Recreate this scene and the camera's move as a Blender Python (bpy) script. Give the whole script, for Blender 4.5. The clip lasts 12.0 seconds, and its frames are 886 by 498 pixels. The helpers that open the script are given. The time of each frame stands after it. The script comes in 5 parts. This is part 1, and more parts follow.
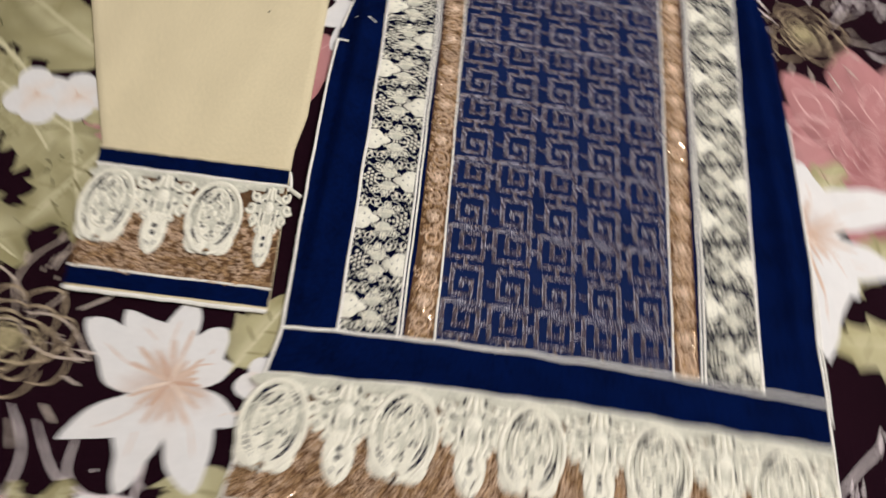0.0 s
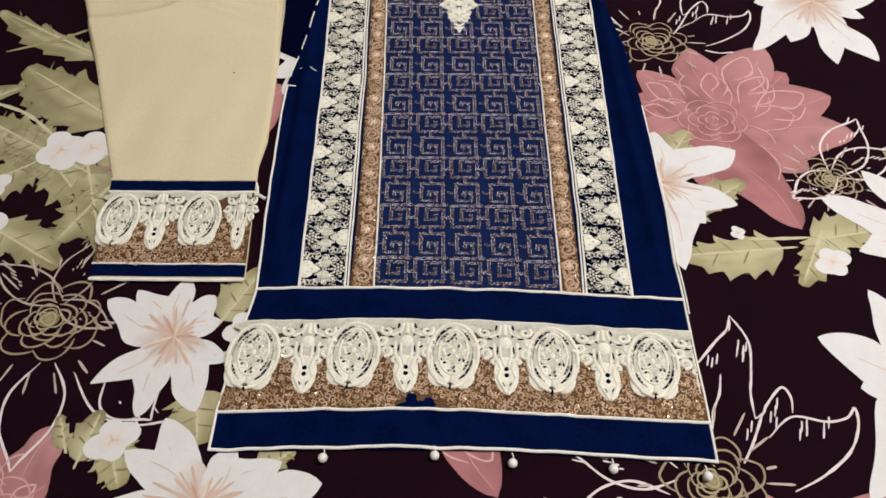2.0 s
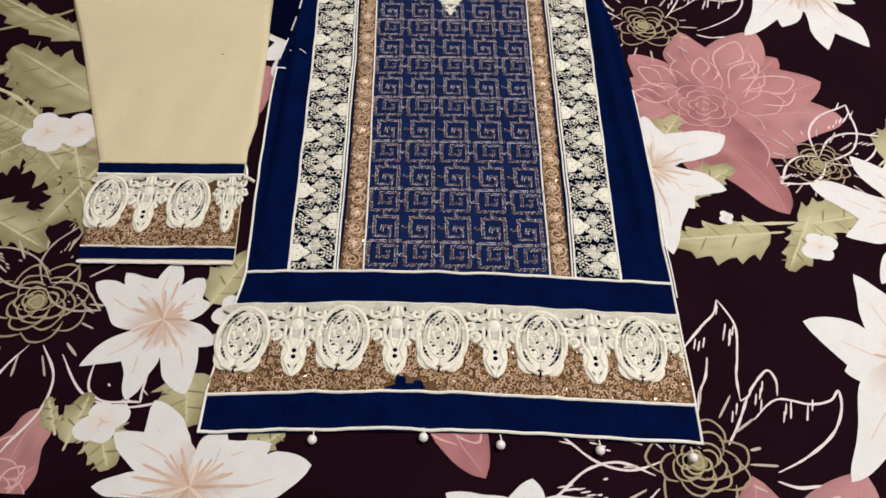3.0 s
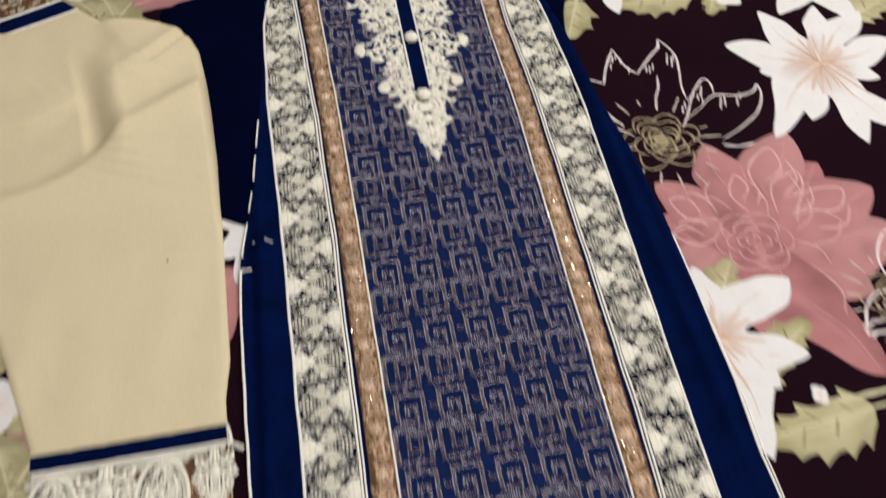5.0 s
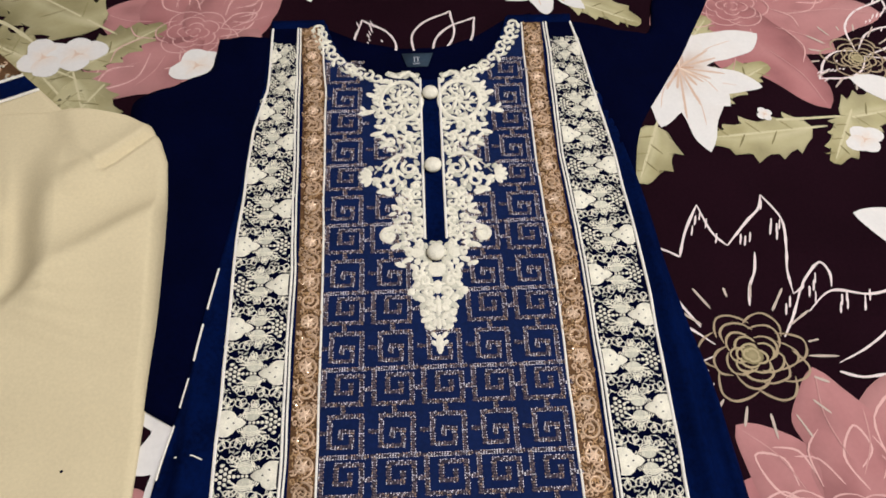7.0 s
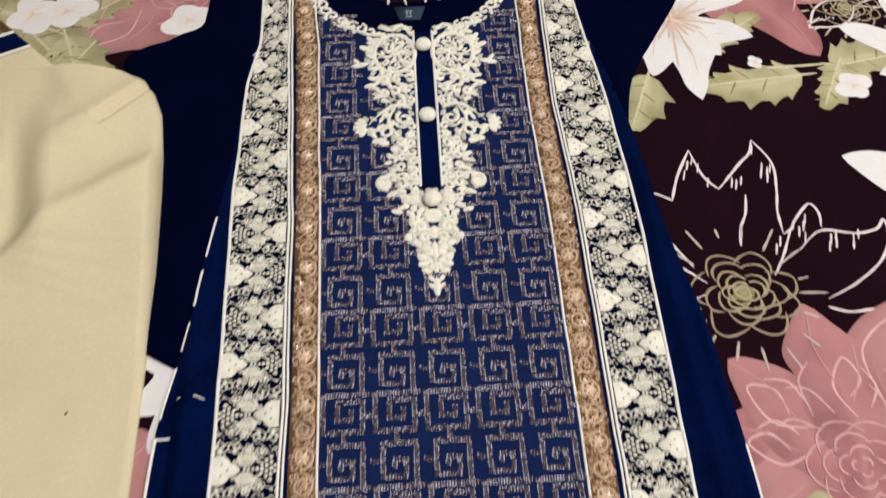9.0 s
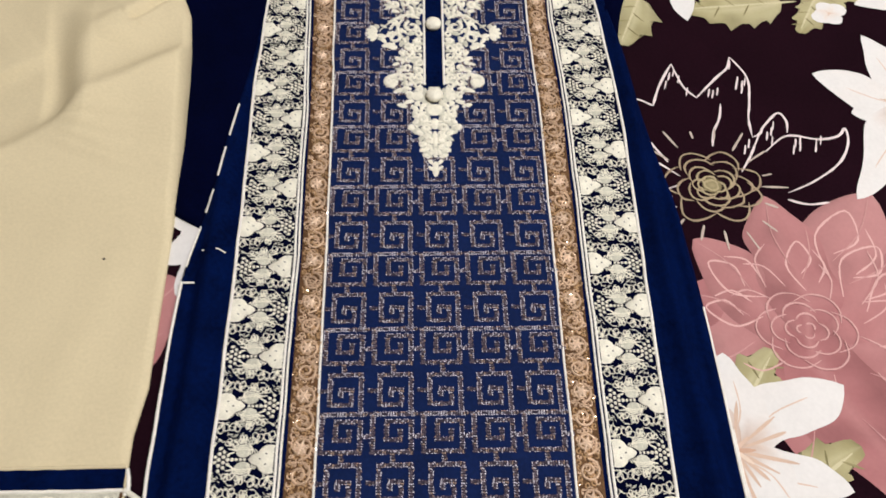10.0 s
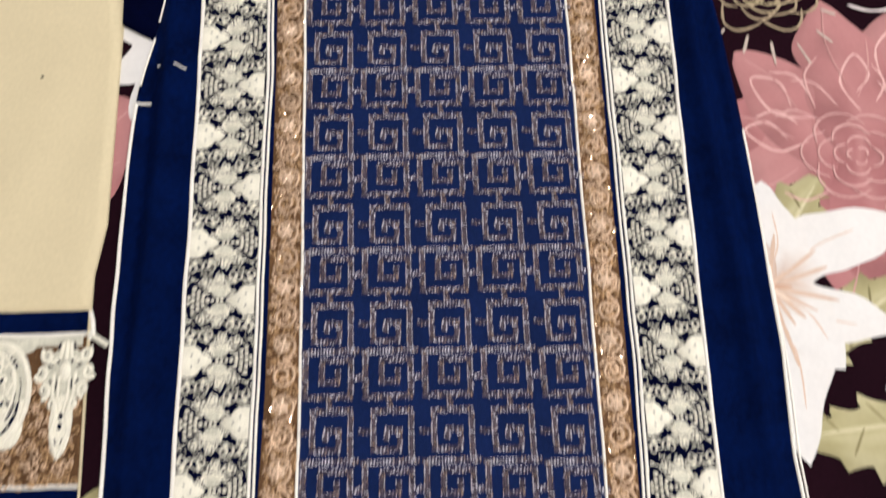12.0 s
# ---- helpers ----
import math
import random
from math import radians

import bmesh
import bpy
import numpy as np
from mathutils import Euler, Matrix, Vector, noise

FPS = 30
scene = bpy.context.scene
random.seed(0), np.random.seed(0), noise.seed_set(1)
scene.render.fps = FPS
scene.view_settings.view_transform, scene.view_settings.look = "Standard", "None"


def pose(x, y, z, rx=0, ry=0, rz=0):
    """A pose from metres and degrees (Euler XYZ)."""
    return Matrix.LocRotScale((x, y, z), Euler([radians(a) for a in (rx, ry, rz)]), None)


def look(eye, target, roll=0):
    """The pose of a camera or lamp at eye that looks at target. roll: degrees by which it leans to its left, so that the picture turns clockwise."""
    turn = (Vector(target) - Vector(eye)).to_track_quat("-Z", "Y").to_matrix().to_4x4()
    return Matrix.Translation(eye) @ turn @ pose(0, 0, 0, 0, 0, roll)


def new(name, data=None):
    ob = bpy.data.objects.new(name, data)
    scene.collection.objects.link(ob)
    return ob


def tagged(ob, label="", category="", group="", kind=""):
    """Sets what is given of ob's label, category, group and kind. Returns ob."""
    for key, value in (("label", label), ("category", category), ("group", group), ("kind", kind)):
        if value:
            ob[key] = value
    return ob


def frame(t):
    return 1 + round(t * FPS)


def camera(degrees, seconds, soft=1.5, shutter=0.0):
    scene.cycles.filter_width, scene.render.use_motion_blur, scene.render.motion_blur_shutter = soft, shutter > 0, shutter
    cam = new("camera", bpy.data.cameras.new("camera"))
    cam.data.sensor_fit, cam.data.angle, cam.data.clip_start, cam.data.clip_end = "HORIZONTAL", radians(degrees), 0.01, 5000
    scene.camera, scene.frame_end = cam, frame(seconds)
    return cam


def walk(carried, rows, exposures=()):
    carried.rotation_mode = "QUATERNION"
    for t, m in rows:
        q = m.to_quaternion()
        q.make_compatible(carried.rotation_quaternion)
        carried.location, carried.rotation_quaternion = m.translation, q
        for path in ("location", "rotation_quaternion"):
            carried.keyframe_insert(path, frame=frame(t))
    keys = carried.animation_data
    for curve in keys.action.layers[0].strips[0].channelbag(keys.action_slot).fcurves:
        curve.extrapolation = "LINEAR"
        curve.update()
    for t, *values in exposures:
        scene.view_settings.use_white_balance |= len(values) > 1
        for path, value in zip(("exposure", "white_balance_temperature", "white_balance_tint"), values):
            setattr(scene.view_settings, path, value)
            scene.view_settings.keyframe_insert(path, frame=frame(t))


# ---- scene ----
cam = camera(67.5, 12.0, 1.6, 1.0)
PATH = [
    (0, (-0.12, 0.018, 0.546), (-0.056, 0.88, -1.258), 11.0),
    (0.3, (-0.129, -0.028, 0.603), (-0.058, 0.769, -1.23), 3.5),
    (0.5, (-0.159, -0.084, 0.607), (0.008, 0.782, -1.188), 7.2),
    (1, (-0.12, -0.138, 0.629), (-0.025, 0.848, -1.108), 4.4),
    (1.5, (-0.056, -0.161, 0.63), (-0.012, 0.864, -1.088), 3.9),
    (2, (-0.031, -0.174, 0.642), (-0.01, 0.916, -1.035), 1.3),
    (2.5, (-0.026, -0.175, 0.638), (-0.008, 0.883, -1.059), 1.5),
    (2.7, (-0.027, -0.178, 0.642), (0.01, 0.878, -1.056), 2.4),
    (4.5, (-0.03, -0.004, 0.638), (0.072, 1.002, -1.088), 0.6),
    (5, (-0.098, 0.126, 0.631), (0.128, 1.131, -1.083), 2.8),
    (5.5, (-0.051, 0.197, 0.629), (0.094, 1.23, -1.077), 3.1),
    (6, (0.014, 0.278, 0.604), (0.086, 1.299, -1.114), 1.7),
    (6.5, (0.003, 0.365, 0.578), (0.024, 1.39, -1.14), -0.8),
    (6.7, (-0.004, 0.394, 0.571), (0.025, 1.418, -1.146), -0.4),
    (8.5, (-0.01, 0.388, 0.542), (0.06, 1.382, -1.192), 0.7),
    (9, (-0.012, 0.359, 0.55), (0.053, 1.337, -1.193), 0.6),
    (9.5, (-0.016, 0.314, 0.566), (0.029, 1.255, -1.198), 0.6),
    (10, (-0.007, 0.236, 0.561), (0.036, 1.179, -1.202), 1.7),
    (10.5, (-0.005, 0.237, 0.519), (0.058, 1.045, -1.31), 2.9),
    (11, (-0.008, 0.256, 0.482), (0.052, 0.955, -1.391), 3.3),
    (11.5, (-0.009, 0.261, 0.473), (0.06, 0.896, -1.422), 4.7),
    (12, (-0.011, 0.236, 0.477), (0.045, 0.808, -1.439), 4.1),
]
EXPOSURES = [(0.0, 0.0), (0.5, -0.12), (1.5, -0.1), (2.7, 0.0), (4.5, -0.05), (9.0, 0.03), (10.5, 0.1), (12.0, 0.2)]
walk(cam, [(t, look(eye, target, roll)) for t, eye, target, roll in PATH], EXPOSURES)


# ---------------------------------------------------------------- world and light
world = bpy.data.worlds.new("room_dark")
world.use_nodes = True
world.node_tree.nodes["Background"].inputs["Color"].default_value = (0.9, 0.92, 1.0, 1)
world.node_tree.nodes["Background"].inputs["Strength"].default_value = 0.015
scene.world = world


def area_lamp(name, m, sx, sy, watts, colour):
    data = bpy.data.lights.new(name, "AREA")
    data.shape, data.size, data.size_y, data.energy, data.color = "RECTANGLE", sx, sy, watts, colour
    ob = new(name, data)
    ob.matrix_world = m
    return ob


LAMP_X, LAMP_Y, LAMP_Z = 1.1, 0.45, 2.93
area_lamp("tube_light_source", pose(LAMP_X, LAMP_Y, LAMP_Z - 0.06), 1.2, 0.08, 97.0, (1.0, 0.975, 0.985))


# ---------------------------------------------------------------- materials
def mat(name, colour, rough=0.8, metal=0.0, spread=0.25, grain=400.0, bump=0.2, patch=12.0, sheen=0.0, attribute=False, weave=0.0, gloss=0.08):
    """Cloth, thread and plaster: two scales of colour variation and a fine bump."""
    m = bpy.data.materials.new(name)
    m.use_nodes = True
    nt = m.node_tree
    b = nt.nodes["Principled BSDF"]
    b.inputs["Roughness"].default_value, b.inputs["Metallic"].default_value = rough, metal
    b.inputs["Specular IOR Level"].default_value = gloss
    if sheen:
        b.inputs["Sheen Weight"].default_value = sheen
        b.inputs["Sheen Roughness"].default_value = 0.4
    tc = nt.nodes.new("ShaderNodeTexCoord")

    def noise_tex(scale, detail):
        n = nt.nodes.new("ShaderNodeTexNoise")
        n.inputs["Scale"].default_value, n.inputs["Detail"].default_value = scale, detail
        nt.links.new(tc.outputs["Object"], n.inputs["Vector"])
        return n

    fine, broad = noise_tex(grain, 2.0), noise_tex(patch, 4.0)
    if attribute:
        base = nt.nodes.new("ShaderNodeAttribute")
        base.attribute_name = "Col"
        base_out = base.outputs["Color"]
    else:
        rgb = nt.nodes.new("ShaderNodeRGB")
        rgb.outputs[0].default_value = (*colour, 1)
        base_out = rgb.outputs[0]
    total = nt.nodes.new("ShaderNodeMath")
    total.operation = "ADD"
    nt.links.new(fine.outputs["Fac"], total.inputs[0])
    nt.links.new(broad.outputs["Fac"], total.inputs[1])
    rng = nt.nodes.new("ShaderNodeMapRange")
    rng.inputs["From Min"].default_value, rng.inputs["From Max"].default_value = 0.6, 1.4
    rng.inputs["To Min"].default_value, rng.inputs["To Max"].default_value = 1 - spread, 1 + spread
    nt.links.new(total.outputs[0], rng.inputs["Value"])
    mul = nt.nodes.new("ShaderNodeVectorMath")
    mul.operation = "SCALE"
    nt.links.new(base_out, mul.inputs[0])
    nt.links.new(rng.outputs[0], mul.inputs["Scale"])
    nt.links.new(mul.outputs[0], b.inputs["Base Color"])
    height = fine.outputs["Fac"]
    if weave:
        waves = []
        for axis in ("X", "Y"):
            wv = nt.nodes.new("ShaderNodeTexWave")
            wv.bands_direction = axis
            wv.inputs["Scale"].default_value, wv.inputs["Distortion"].default_value = weave, 1.5
            nt.links.new(tc.outputs["Object"], wv.inputs["Vector"])
            waves.append(wv)
        mx = nt.nodes.new("ShaderNodeMath")
        mx.operation = "MULTIPLY"
        nt.links.new(waves[0].outputs["Fac"], mx.inputs[0])
        nt.links.new(waves[1].outputs["Fac"], mx.inputs[1])
        ad = nt.nodes.new("ShaderNodeMath")
        ad.operation = "ADD"
        nt.links.new(mx.outputs[0], ad.inputs[0])
        nt.links.new(fine.outputs["Fac"], ad.inputs[1])
        height = ad.outputs[0]
    bp = nt.nodes.new("ShaderNodeBump")
    bp.inputs["Strength"].default_value, bp.inputs["Distance"].default_value = bump, 0.001
    nt.links.new(height, bp.inputs["Height"])
    nt.links.new(bp.outputs[0], b.inputs["Normal"])
    return m


PRINT = mat("printed_cotton", (0.5, 0.5, 0.5), 0.85, spread=0.05, grain=260, patch=35, bump=0.25, attribute=True, weave=520)
SHEET = mat("plum_cotton", (0.0105, 0.0026, 0.0056), 0.85, spread=0.35, grain=300, patch=9, bump=0.2, weave=520, gloss=0.03)
NAVY = mat("navy_velvety_cloth", (0.0004, 0.0045, 0.035), 0.75, spread=0.5, grain=260, patch=34, bump=0.4, gloss=0.02, weave=520)
PANEL = mat("navy_panel_net", (0.004, 0.0125, 0.062), 0.7, spread=0.3, grain=300, patch=25, bump=0.4, weave=520)
# Darker navy than the body: sleeves, back neck, lace ground, lace gaps and fleck.
NAVY_DARK = mat("dark_navy_cloth", (0.0003, 0.0011, 0.012), 0.85, spread=0.3, grain=300, patch=18, bump=0.3, gloss=0.02)
CREAM = mat("cream_thread", (0.79, 0.75, 0.62), 0.6, spread=0.2, grain=900, patch=120, bump=0.8)
CREAM_FLAT = mat("cream_thread_fill", (0.56, 0.54, 0.44), 0.65, spread=0.3, grain=700, patch=90, bump=0.9)
PIPE = mat("ivory_piping", (0.8, 0.76, 0.68), 0.55, spread=0.15, grain=800, patch=60, bump=0.5)
GOLD_GROUND = mat("bronze_ground", (0.115, 0.06, 0.028), 0.6, metal=0.2, spread=0.5, grain=600, patch=80, bump=0.8)
GOLD = mat("antique_gold_thread", (0.4, 0.25, 0.13), 0.38, metal=0.4, spread=0.4, grain=900, patch=90, bump=0.6)
ROSE_GOLD = mat("rose_gold_thread", (0.57, 0.4, 0.27), 0.36, metal=0.4, spread=0.4, grain=900, patch=60, bump=0.6)
PALE_GOLD = mat("pale_gold_thread", (0.78, 0.58, 0.42), 0.34, metal=0.3, spread=0.3, grain=900, patch=60, bump=0.5)
SEQUIN = mat("sequin_foil", (0.8, 0.6, 0.42), 0.16, metal=1.0, spread=0.15, grain=200, patch=40, bump=0.05)
KEY_BAND = mat("mauve_thread", (0.045, 0.035, 0.05), 0.55, spread=0.35, grain=900, patch=60, bump=0.9)
STITCH = mat("silver_copper_stitch", (0.88, 0.84, 0.88), 0.3, metal=0.15, spread=0.5, grain=500, patch=70, bump=0.2)
STITCH_DIM = mat("dull_mauve_stitch", (0.2, 0.155, 0.175), 0.45, metal=0.3, spread=0.5, grain=500, patch=70, bump=0.2)
BEIGE = mat("beige_cotton", (0.65, 0.555, 0.36), 0.85, spread=0.07, grain=350, patch=8, bump=0.2, weave=520)
PEARL = mat("pearl", (0.8, 0.77, 0.72), 0.2, gloss=0.5, spread=0.05, grain=100, patch=20, bump=0.02)
LABEL = mat("woven_label", (0.03, 0.05, 0.075), 0.6, spread=0.2, grain=500, patch=50, bump=0.3)
LABEL_MARK = mat("label_thread", (0.35, 0.37, 0.4), 0.6, spread=0.2, grain=500, patch=50, bump=0.2)
WOOD = mat("dark_red_wood", (0.09, 0.012, 0.01), 0.35, spread=0.35, grain=60, patch=6, bump=0.1)
MATTRESS = mat("mattress_ticking", (0.5, 0.48, 0.44), 0.85, spread=0.1, grain=150, patch=6, bump=0.2)
WALL = mat("cream_plaster", (0.4, 0.385, 0.36), 0.9, spread=0.06, grain=60, patch=2, bump=0.15)
CEILING = mat("white_plaster", (0.6, 0.59, 0.57), 0.9, spread=0.05, grain=60, patch=2, bump=0.1)
FLOOR = mat("grey_terrazzo", (0.3, 0.28, 0.26), 0.4, spread=0.25, grain=90, patch=3, bump=0.05)
LAMP_BODY = mat("lamp_enamel", (0.75, 0.75, 0.74), 0.4, spread=0.03, grain=80, patch=4, bump=0.05)
TUBE = bpy.data.materials.new("lit_tube")
TUBE.use_nodes = True
TUBE.node_tree.nodes["Principled BSDF"].inputs["Emission Color"].default_value = (1.0, 0.965, 0.925, 1)
TUBE.node_tree.nodes["Principled BSDF"].inputs["Emission Strength"].default_value = 4.0


# ---------------------------------------------------------------- mesh helpers
def part(name, bm, materials, parent=None, label="", smooth=True):
    me = bpy.data.meshes.new(name)
    if smooth:
        for f in bm.faces:
            f.smooth = True
    bm.to_mesh(me)
    bm.free()
    for m in materials if isinstance(materials, (list, tuple)) else [materials]:
        me.materials.append(m)
    ob = new(name, me)
    ob.parent = parent
    if label:
        ob["label"] = label
    return ob


def share(name, ob, m, parent):
    """Another object on the same mesh."""
    c = new(name, ob.data)
    c.parent = parent
    c.matrix_basis = m
    return c


def empty(name, label, category, group="", kind=""):
    return tagged(new(name), label, category, group, kind)


def box(bm, x0, y0, z0, x1, y1, z1, bevel=0.0):
    r = bmesh.ops.create_cube(bm, size=1, matrix=Matrix.LocRotScale(((x0 + x1) / 2, (y0 + y1) / 2, (z0 + z1) / 2), None, (x1 - x0, y1 - y0, z1 - z0)))
    if bevel:
        edges = {e for v in r["verts"] for e in v.link_edges}
        bmesh.ops.bevel(bm, geom=list(edges), offset=bevel, segments=2, affect="EDGES")


def lerp(table, v):
    """Piecewise linear value of a short table of (key, value) rows."""
    if v <= table[0][0]:
        return table[0][1]
    for (a, fa), (b, fb) in zip(table, table[1:]):
        if v <= b:
            return fa + (fb - fa) * (v - a) / (b - a)
    return table[-1][1]


def spline(pts, n=6, closed=False):
    """Catmull-Rom through 2D points."""
    p = [Vector(q) for q in pts]
    out = []
    count = len(p) if closed else len(p) - 1
    for i in range(count):
        if closed:
            a, b, c, d = p[i - 1], p[i], p[(i + 1) % len(p)], p[(i + 2) % len(p)]
        else:
            a, b, c, d = p[max(i - 1, 0)], p[i], p[i + 1], p[min(i + 2, len(p) - 1)]
        for k in range(n):
            t = k / n
            out.append(0.5 * ((2 * b) + (c - a) * t + (2 * a - 5 * b + 4 * c - d) * t * t + (3 * b - a - 3 * c + d) * t ** 3))
    if not closed:
        out.append(p[-1])
    return out


def flat(x, y):
    return 0.0


def cord(bm, pts, r, ground=flat, off=0.0, closed=False, mi=0, taper=False, height=1.0):
    """A raised half-round thread along 2D points, lying on ground."""
    n = len(pts)
    rows = []
    for i, p in enumerate(pts):
        a = pts[i - 1] if (i or closed) else pts[i]
        b = pts[(i + 1) % n] if (i < n - 1 or closed) else pts[i]
        t = Vector((b[0] - a[0], b[1] - a[1]))
        t = t.normalized() if t.length > 1e-9 else Vector((1, 0))
        s = Vector((-t.y, t.x))
        w = r * (max(0.15, math.sin(math.pi * min(1, i / (n - 1) * 1.15 + 0.12))) if taper else 1)
        z = ground(p[0], p[1]) + off
        rows.append([bm.verts.new((p[0] + s.x * w * k, p[1] + s.y * w * k, z + r * h * height)) for k, h in ((1, 0), (0.6, 0.85), (-0.6, 0.85), (-1, 0))])
    for i in range(n if closed else n - 1):
        a, b = rows[i], rows[(i + 1) % n]
        for k in range(3):
            bm.faces.new((a[k], a[k + 1], b[k + 1], b[k])).material_index = mi


def pad(bm, cx, cy, rx, ry, rot=0.0, h=0.001, ground=flat, off=0.0, mi=0, n=12, notch=0.0):
    """A low dome: satin-stitched dot, leaf or plate."""
    z = ground(cx, cy) + off
    ca, sa = math.cos(rot), math.sin(rot)
    rings = []
    for s, hh in ((1.0, 0.0), (0.7, 0.75)):
        ring = []
        for i in range(n):
            a = 2 * math.pi * i / n
            k = s * (1 - notch * max(0, math.cos(a + math.pi / 2)) ** 12)
            x, y = rx * k * math.cos(a), ry * k * math.sin(a)
            ring.append(bm.verts.new((cx + x * ca - y * sa, cy + x * sa + y * ca, z + h * hh)))
        rings.append(ring)
    top = bm.verts.new((cx, cy, z + h))
    for i in range(n):
        j = (i + 1) % n
        bm.faces.new((rings[0][i], rings[0][j], rings[1][j], rings[1][i])).material_index = mi
        bm.faces.new((rings[1][i], rings[1][j], top)).material_index = mi


def curl(cx, cy, r, start, turns, hand=1, n=14):
    """A spiral scroll as 2D points."""
    return [(cx + r * (1 - 0.8 * i / n) * math.cos(start + hand * turns * 2 * math.pi * i / n),
             cy + r * (1 - 0.8 * i / n) * math.sin(start + hand * turns * 2 * math.pi * i / n)) for i in range(n + 1)]


# ---------------------------------------------------------------- the room and the bed
ROOM = (-1.6, -1.9, 1.9, 2.4, -0.5, 3.0)
rx0, ry0, rx1, ry1, rz0, rz1 = ROOM
for nm, b, m, lab in (
    ("floor", (rx0 - 0.1, ry0 - 0.1, rz0 - 0.1, rx1 + 0.1, ry1 + 0.1, rz0), FLOOR, "plain grey terrazzo floor under the bed"),
    ("ceiling", (rx0 - 0.1, ry0 - 0.1, rz1, rx1 + 0.1, ry1 + 0.1, rz1 + 0.1), CEILING, "plain white plastered bedroom ceiling"),
    ("wall_north", (rx0, ry1, rz0, rx1, ry1 + 0.1, rz1), WALL, "plain cream plastered bedroom wall"),
    ("wall_south", (rx0, ry0 - 0.1, rz0, rx1, ry0, rz1), WALL, "plain cream plastered bedroom wall"),
    ("wall_east", (rx1, ry0 - 0.1, rz0, rx1 + 0.1, ry1 + 0.1, rz1), WALL, "plain cream plastered bedroom wall"),
    ("wall_west", (rx0 - 0.1, ry0 - 0.1, rz0, rx0, ry1 + 0.1, rz1), WALL, "plain cream plastered bedroom wall"),
):
    bm = bmesh.new()
    box(bm, *b)
    tagged(part(nm, bm, m, smooth=False), lab, nm.split("_")[0], kind="structure")

lamp = empty("ceiling_lamp", "white enamelled tube lamp on the ceiling, lit", "lamp")
bm = bmesh.new()
box(bm, LAMP_X - 0.64, LAMP_Y - 0.05, LAMP_Z, LAMP_X + 0.64, LAMP_Y + 0.05, rz1, 0.008)
part("lamp_body", bm, LAMP_BODY, lamp)
bm = bmesh.new()
bmesh.ops.create_cone(bm, cap_ends=True, segments=16, radius1=0.014, radius2=0.014, depth=1.2, matrix=pose(LAMP_X, LAMP_Y, LAMP_Z - 0.022, 0, 90, 0))
part("tube", bm, TUBE, lamp, "glowing glass tube")

EDGE_X, EDGE_Y, EDGE_SLOPE = -0.42, -0.043, -0.085


def front_edge(x):
    return EDGE_Y + EDGE_SLOPE * (x - EDGE_X) - 0.006 * math.sin(9 * x)


def sheet_z(x, y):
    return 0.0008 * noise.noise((x * 5.0, y * 5.0, 0.3)) + 0.0003 * noise.noise((x * 17.0, y * 17.0, 2.0))


bed = empty("bed", "wooden bed with a dark red wooden rail and a mattress", "bed")
bm = bmesh.new()
box(bm, -0.95, -0.03, -0.24, 1.2, 1.85, -0.012, 0.03)
part("mattress", bm, MATTRESS, bed)
bm = bmesh.new()
box(bm, -1.0, -0.3, -0.36, 1.25, -0.24, -0.06, 0.01)
part("bed_rail", bm, WOOD, bed, "dark red polished wooden rail")
bm = bmesh.new()
box(bm, -1.0, -0.3, -0.36, 1.25, 1.9, -0.25, 0.01)
part("bed_base", bm, WOOD, bed)
for lx, ly in ((-0.95, -0.25), (1.2, -0.25), (-0.95, 1.85), (1.2, 1.85)):
    bm = bmesh.new()
    box(bm, lx - 0.04, ly - 0.04, rz0, lx + 0.04, ly + 0.04, -0.35, 0.006)
    part("leg", bm, WOOD, bed)

sheet = empty("bed_sheet", "dark plum cotton bed sheet printed with large flowers", "bed sheet")
bm = bmesh.new()
grid = []
NX, NY = 90, 80
for j in range(NY + 4):
    row = []
    for i in range(NX + 1):
        x = -0.97 + 2.19 * i / NX
        if j < 4:
            y, z = front_edge(x) - (0.004, 0.006, 0.006, 0.004)[j], (-0.2, -0.12, -0.03, -0.006)[j]
            x += 0.0
        else:
            v = (j - 4) / (NY - 1)
            y = front_edge(x) + v * (1.87 - front_edge(x))
            z = sheet_z(x, y)
        row.append(bm.verts.new((x, y, z)))
    grid.append(row)
for a, b in zip(grid, grid[1:]):
    for i in range(NX):
        bm.faces.new((a[i], a[i + 1], b[i + 1], b[i]))
part("sheet_cloth", bm, SHEET, sheet)

# ---------------------------------------------------------------- the printed flowers of the sheet
WHITE, WARM, BLUSH, DEEP = (0.71, 0.685, 0.655), (0.72, 0.58, 0.47), (0.55, 0.35, 0.25), (0.38, 0.21, 0.13)
PINK, PINK_DARK, PINK_LIGHT = (0.4, 0.165, 0.165), (0.27, 0.095, 0.1), (0.66, 0.4, 0.37)
OLIVE, OLIVE_LIGHT, OLIVE_DARK = (0.35, 0.31, 0.155), (0.56, 0.51, 0.32), (0.1, 0.085, 0.035)
LINE_WHITE, LINE_TAN, LINE_GOLD = (0.74, 0.64, 0.62), (0.36, 0.275, 0.18), (0.42, 0.35, 0.2)


def mix(a, b, k):
    k = max(0.0, min(1.0, k))
    return tuple(p + (q - p) * k for p, q in zip(a, b))


